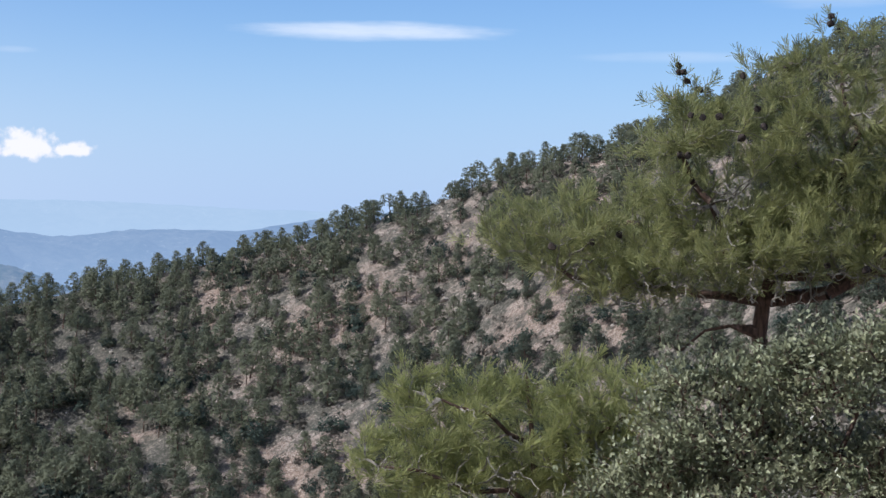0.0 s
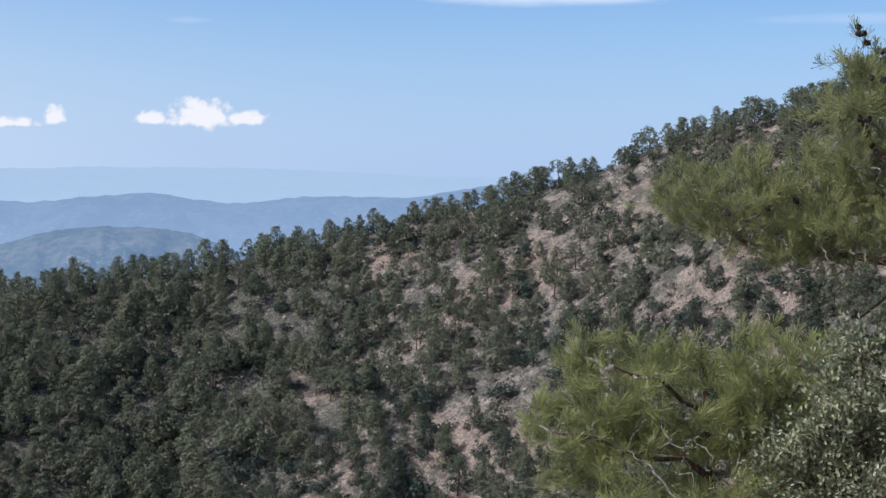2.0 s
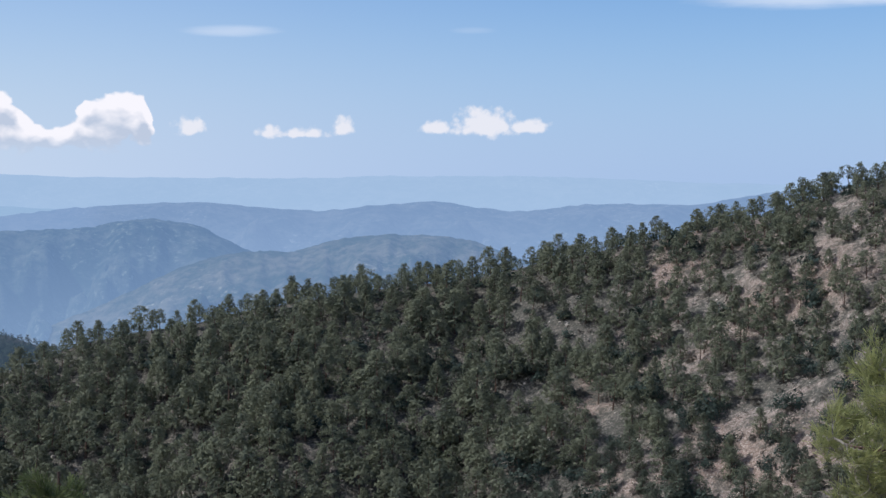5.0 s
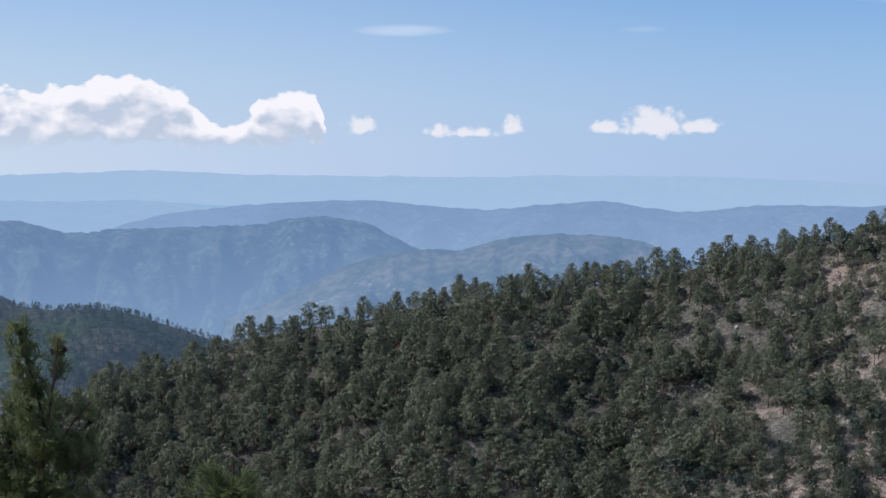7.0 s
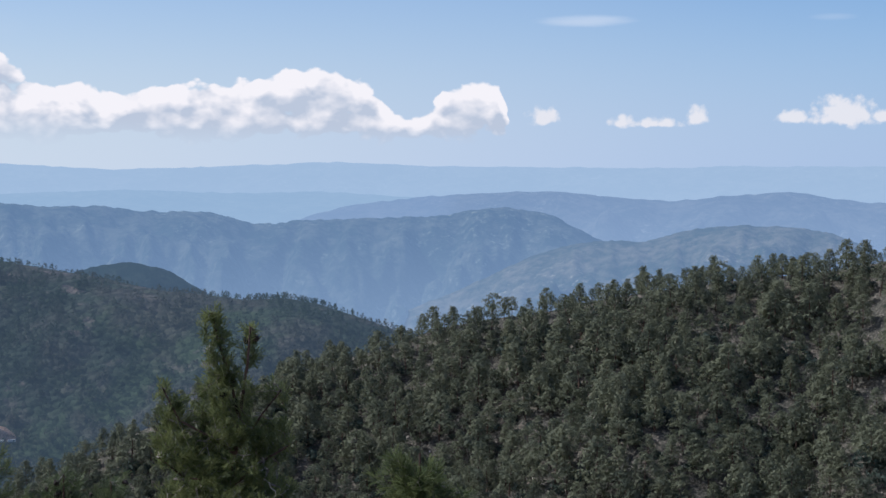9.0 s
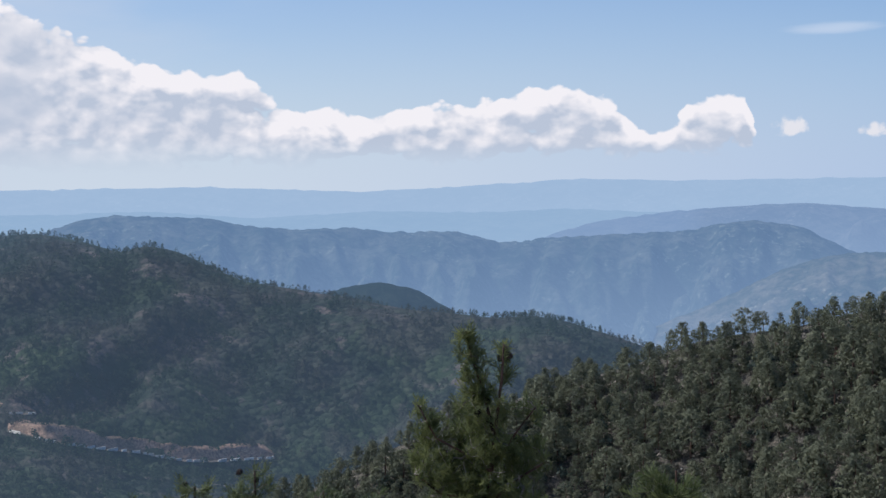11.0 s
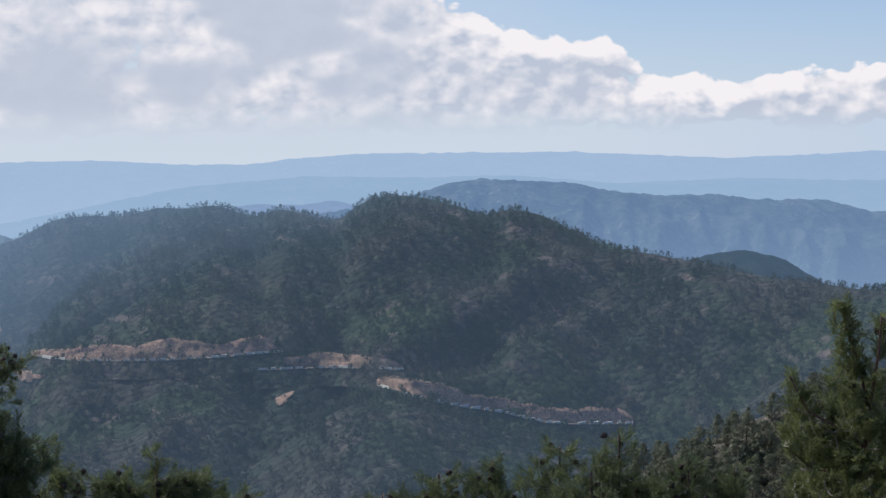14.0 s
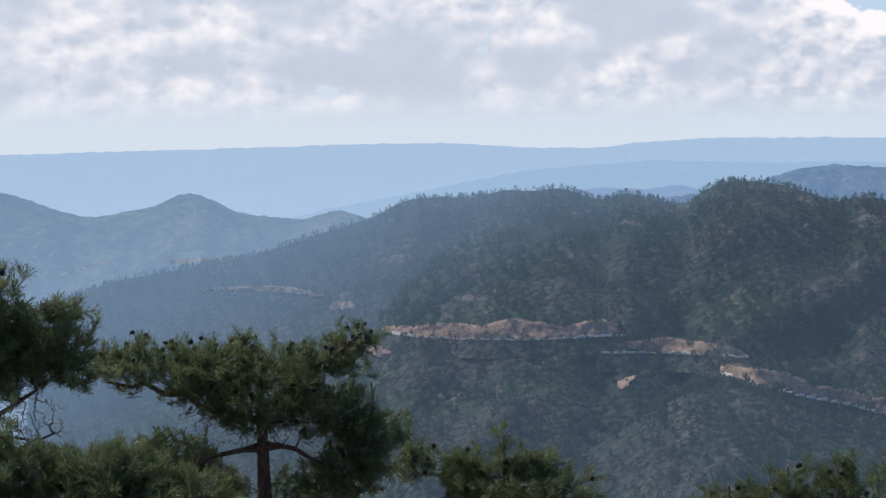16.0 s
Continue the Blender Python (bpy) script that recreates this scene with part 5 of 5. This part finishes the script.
blobs = [blob(36.62, -5.35, D, 37, 0.09, 0.10), blob(36.55, -5.85, D, 37, 0.15, 0.14), blob(36.4, -6.5, D, 37, 0.17, 0.16), blob(36.25, -7.15, D, 37, 0.22, 0.16), blob(35.3, -5.85, D, 37, 0.06, 0.10), blob(35.35, -6.5, D, 37, 0.12, 0.18),
         blob(36.1, -7.9, D, 37, 0.36, 0.2), blob(34.4, -8.0, D, 37, 0.16, 0.12), blob(38.35, -7.95, D, 37, 0.10, 0.13), blob(38.0, -8.7, D, 37, 0.22, 0.2), blob(36.3, -9.0, D, 37, 0.42, 0.25), blob(34.6, -9.5, D, 37, 0.28, 0.2),
         blob(37.7, -9.9, D, 37, 0.36, 0.25), blob(35.9, -10.4, D, 37, 0.6, 0.25), blob(36.1, -11.7, D, 37, 0.85, 0.35)]
near_pine("slender young pine with two pointed leaders", foot(36.2, D, 37), trunk, 0.05, limbs, blobs, 720, NEEDLE_MID, 14, 3, 15, 0.115, 0.0105, 0, [S(35.3, -6.05), S(35.25, -6.1), S(35.4, -6.12), S(36.0, -7.6), S(35.75, -8.3), S(36.3, -8.0)], clump=1, rear=0.9)
for i, (az, top, d, wide, needle) in enumerate(((29.4, -10.2, 19.0, 0.35, NEEDLE_MID), (44.2, -9.9, 25.0, 0.45, NEEDLE_DARK), (46.3, -10.35, 25.0, 0.5, NEEDLE_DARK), (41.8, -10.7, 24.0, 0.5, NEEDLE_DARK), (48.7, -10.8, 24.0, 0.6, NEEDLE_DARK),
                                                (50.6, -11.2, 24.0, 0.6, NEEDLE_DARK), (52.6, -11.9, 24.0, 0.6, NEEDLE_DARK), (40.2, -11.0, 24.0, 0.4, NEEDLE_DARK), (45.2, -11.2, 23.0, 0.6, NEEDLE_DARK))):
    face = min(max(az, 27), 56)
    S = lambda e, a=az, dd=d: spot(a, e, dd, face)
    blobs = [blob(az, top - 0.5, d, face, wide * 0.35, 0.2), blob(az + 0.4, top - 1.3, d, face, wide * 0.8, 0.35), blob(az - 0.3, top - 2.4, d, face, wide * 1.2, 0.45)]
    near_pine("top of a small pine with clustered dark cones", foot(az, d, face), [S(top - 5), S(top - 2), S(top)], 0.06, [], blobs, 170, needle, 30 + i, 3, 18, 0.18, 0.011, 14 if i else 0)

# the pines at the end of the turn
D = 28.0
S = lambda az, el, d=D: spot(az, el, d, 62)
trunk = [S(69.1, -14.0), S(69.15, -11.5), S(69.2, -9.8), S(69.3, -8.6), S(69.0, -7.6)]
limbs = [([S(69.15, -10.6), S(70.6, -10.9, 27.8), S(72.2, -11.5, 27.6)], 0.05), ([S(69.15, -10.4), S(67.9, -10.9, 27.8), S(66.4, -11.4, 27.6)], 0.05), ([S(69.2, -9.9), S(68.2, -9.8, 27.7), S(66.8, -9.9, 27.6)], 0.04),
         ([S(69.2, -9.7), S(70.8, -9.4, 27.8), S(72.6, -8.6, 27.7), S(74.6, -8.2, 27.6)], 0.07), ([S(69.2, -9.4), S(67.8, -8.2, 27.8), S(66.3, -7.2, 27.7), S(65.6, -6.7, 27.7)], 0.06),
         ([S(69.25, -9.0), S(70.4, -8.0, 28.3), S(71.8, -7.4, 28.5)], 0.05)]
blobs = [blob(69.4, -8.4, D, 62, 1.5, 0.8), blob(66.9, -8.7, D, 62, 0.9, 0.85), blob(65.9, -6.95, D, 62, 0.4, 0.3), blob(73.2, -7.6, D, 62, 1.1, 0.36), blob(66.4, -9.6, D, 62, 0.6, 0.4),
         blob(65.2, -10.3, D, 62, 0.7, 0.38), blob(71.2, -8.0, D, 62, 0.9, 0.45), blob(66.2, -11.6, D, 62, 0.8, 0.4), blob(72.0, -11.5, D, 62, 0.7, 0.3), blob(72.4, -10.8, D, 62, 0.75, 0.3), blob(71.2, -12.1, D, 62, 0.8, 0.4), blob(67.4, -12.3, D, 62, 0.8, 0.4), blob(65.6, -10.9, D, 62, 0.6, 0.4)]
cone_at = [S(65.5, -6.35), S(65.7, -6.4), S(65.2, -6.6), S(65.35, -6.8), S(65.0, -6.75), S(65.9, -6.75), S(66.2, -6.5), S(70.7, -7.0), S(70.85, -7.1), S(72.5, -6.9), S(72.3, -7.0), S(72.6, -7.1), S(69.4, -7.1), S(67.6, -7.5)]
near_pine("flat-topped pine with heavy boughs and many dark cones", foot(69.2, D, 62), trunk, 0.24, limbs, blobs, 2200, NEEDLE_DARK, 41, 3, 13, 0.17, 0.015, 80, cone_at, bare=[blob(69.2, -9.6, 28.0, 62, 1.6, 0.5)])
D = 24.0
S = lambda az, el, d=D: spot(az, el, d, 62)
blobs = [blob(76.6, -6.5, D, 62, 0.62, 0.55), blob(78.3, -5.2, D, 62, 0.4, 0.5), blob(78.8, -7.4, D, 62, 0.9, 0.6), blob(75.9, -7.7, D, 62, 0.35, 0.25), blob(80.5, -6.0, D, 62, 1.0, 1.0)]
limbs = [([S(80.0, -10.0), S(78.2, -9.2, 23.8), S(77.0, -8.4, 23.8)], 0.05), ([S(80.0, -10.6), S(78.0, -10.2, 23.9), S(76.4, -9.9, 23.9)], 0.03), ([S(80, -8), S(78.6, -6.6), S(78.2, -5.0)], 0.05)]
near_pine("dark pine crown with drooping bare lower branches", foot(80.2, D, 62), [S(80.1, -14), S(80.0, -10), S(80.2, -6), S(80.4, -3.5)], 0.15, limbs, blobs, 1200, NEEDLE_DARK, 47, 3, 15, 0.19, 0.013, 8, bare=[blob(77.6, -9.6, 24.0, 62, 0.8, 0.5)])
D = 21.0
S = lambda az, el, d=D: spot(az, el, d, 62)
blobs = [blob(75.2, -11.6, D, 62, 0.95, 0.42), blob(73.9, -11.2, D, 62, 0.4, 0.3), blob(77.8, -11.3, D, 62, 0.7, 0.4), blob(72.3, -12.3, D, 62, 0.8, 0.4), blob(78.4, -10.0, D, 62, 0.25, 0.3), blob(75.0, -12.9, D, 62, 1.7, 0.4), blob(78.5, -12.6, D, 62, 0.9, 0.4)]
near_pine("rounded bright green young pine crown", foot(75.5, D, 62), [S(75.5, -14.5), S(75.4, -12.6), S(75.3, -11.0)], 0.08, [], blobs, 1500, NEEDLE_DARK, 52, 3, 15, 0.16, 0.012, 0)
D = 25.0
S = lambda az, el, d=D: spot(az, el, d, 61)
blobs = [blob(60.5, -10.9, D, 61, 0.22, 0.3), blob(61.9, -11.6, D, 61, 0.35, 0.3), blob(59.2, -11.6, D, 61, 0.4, 0.3), blob(60.4, -12.3, D, 61, 0.95, 0.4), blob(57.6, -12.5, D, 61, 0.3, 0.25), blob(63.8, -11.2, D, 61, 0.3, 0.3)]
near_pine("pine top crowded with dark cones", foot(60.5, D, 61), [S(60.5, -15), S(60.5, -12.5), S(60.5, -10.4)], 0.08, [], blobs, 420, NEEDLE_DARK, 57, 3, 18, 0.18, 0.0115, 60)
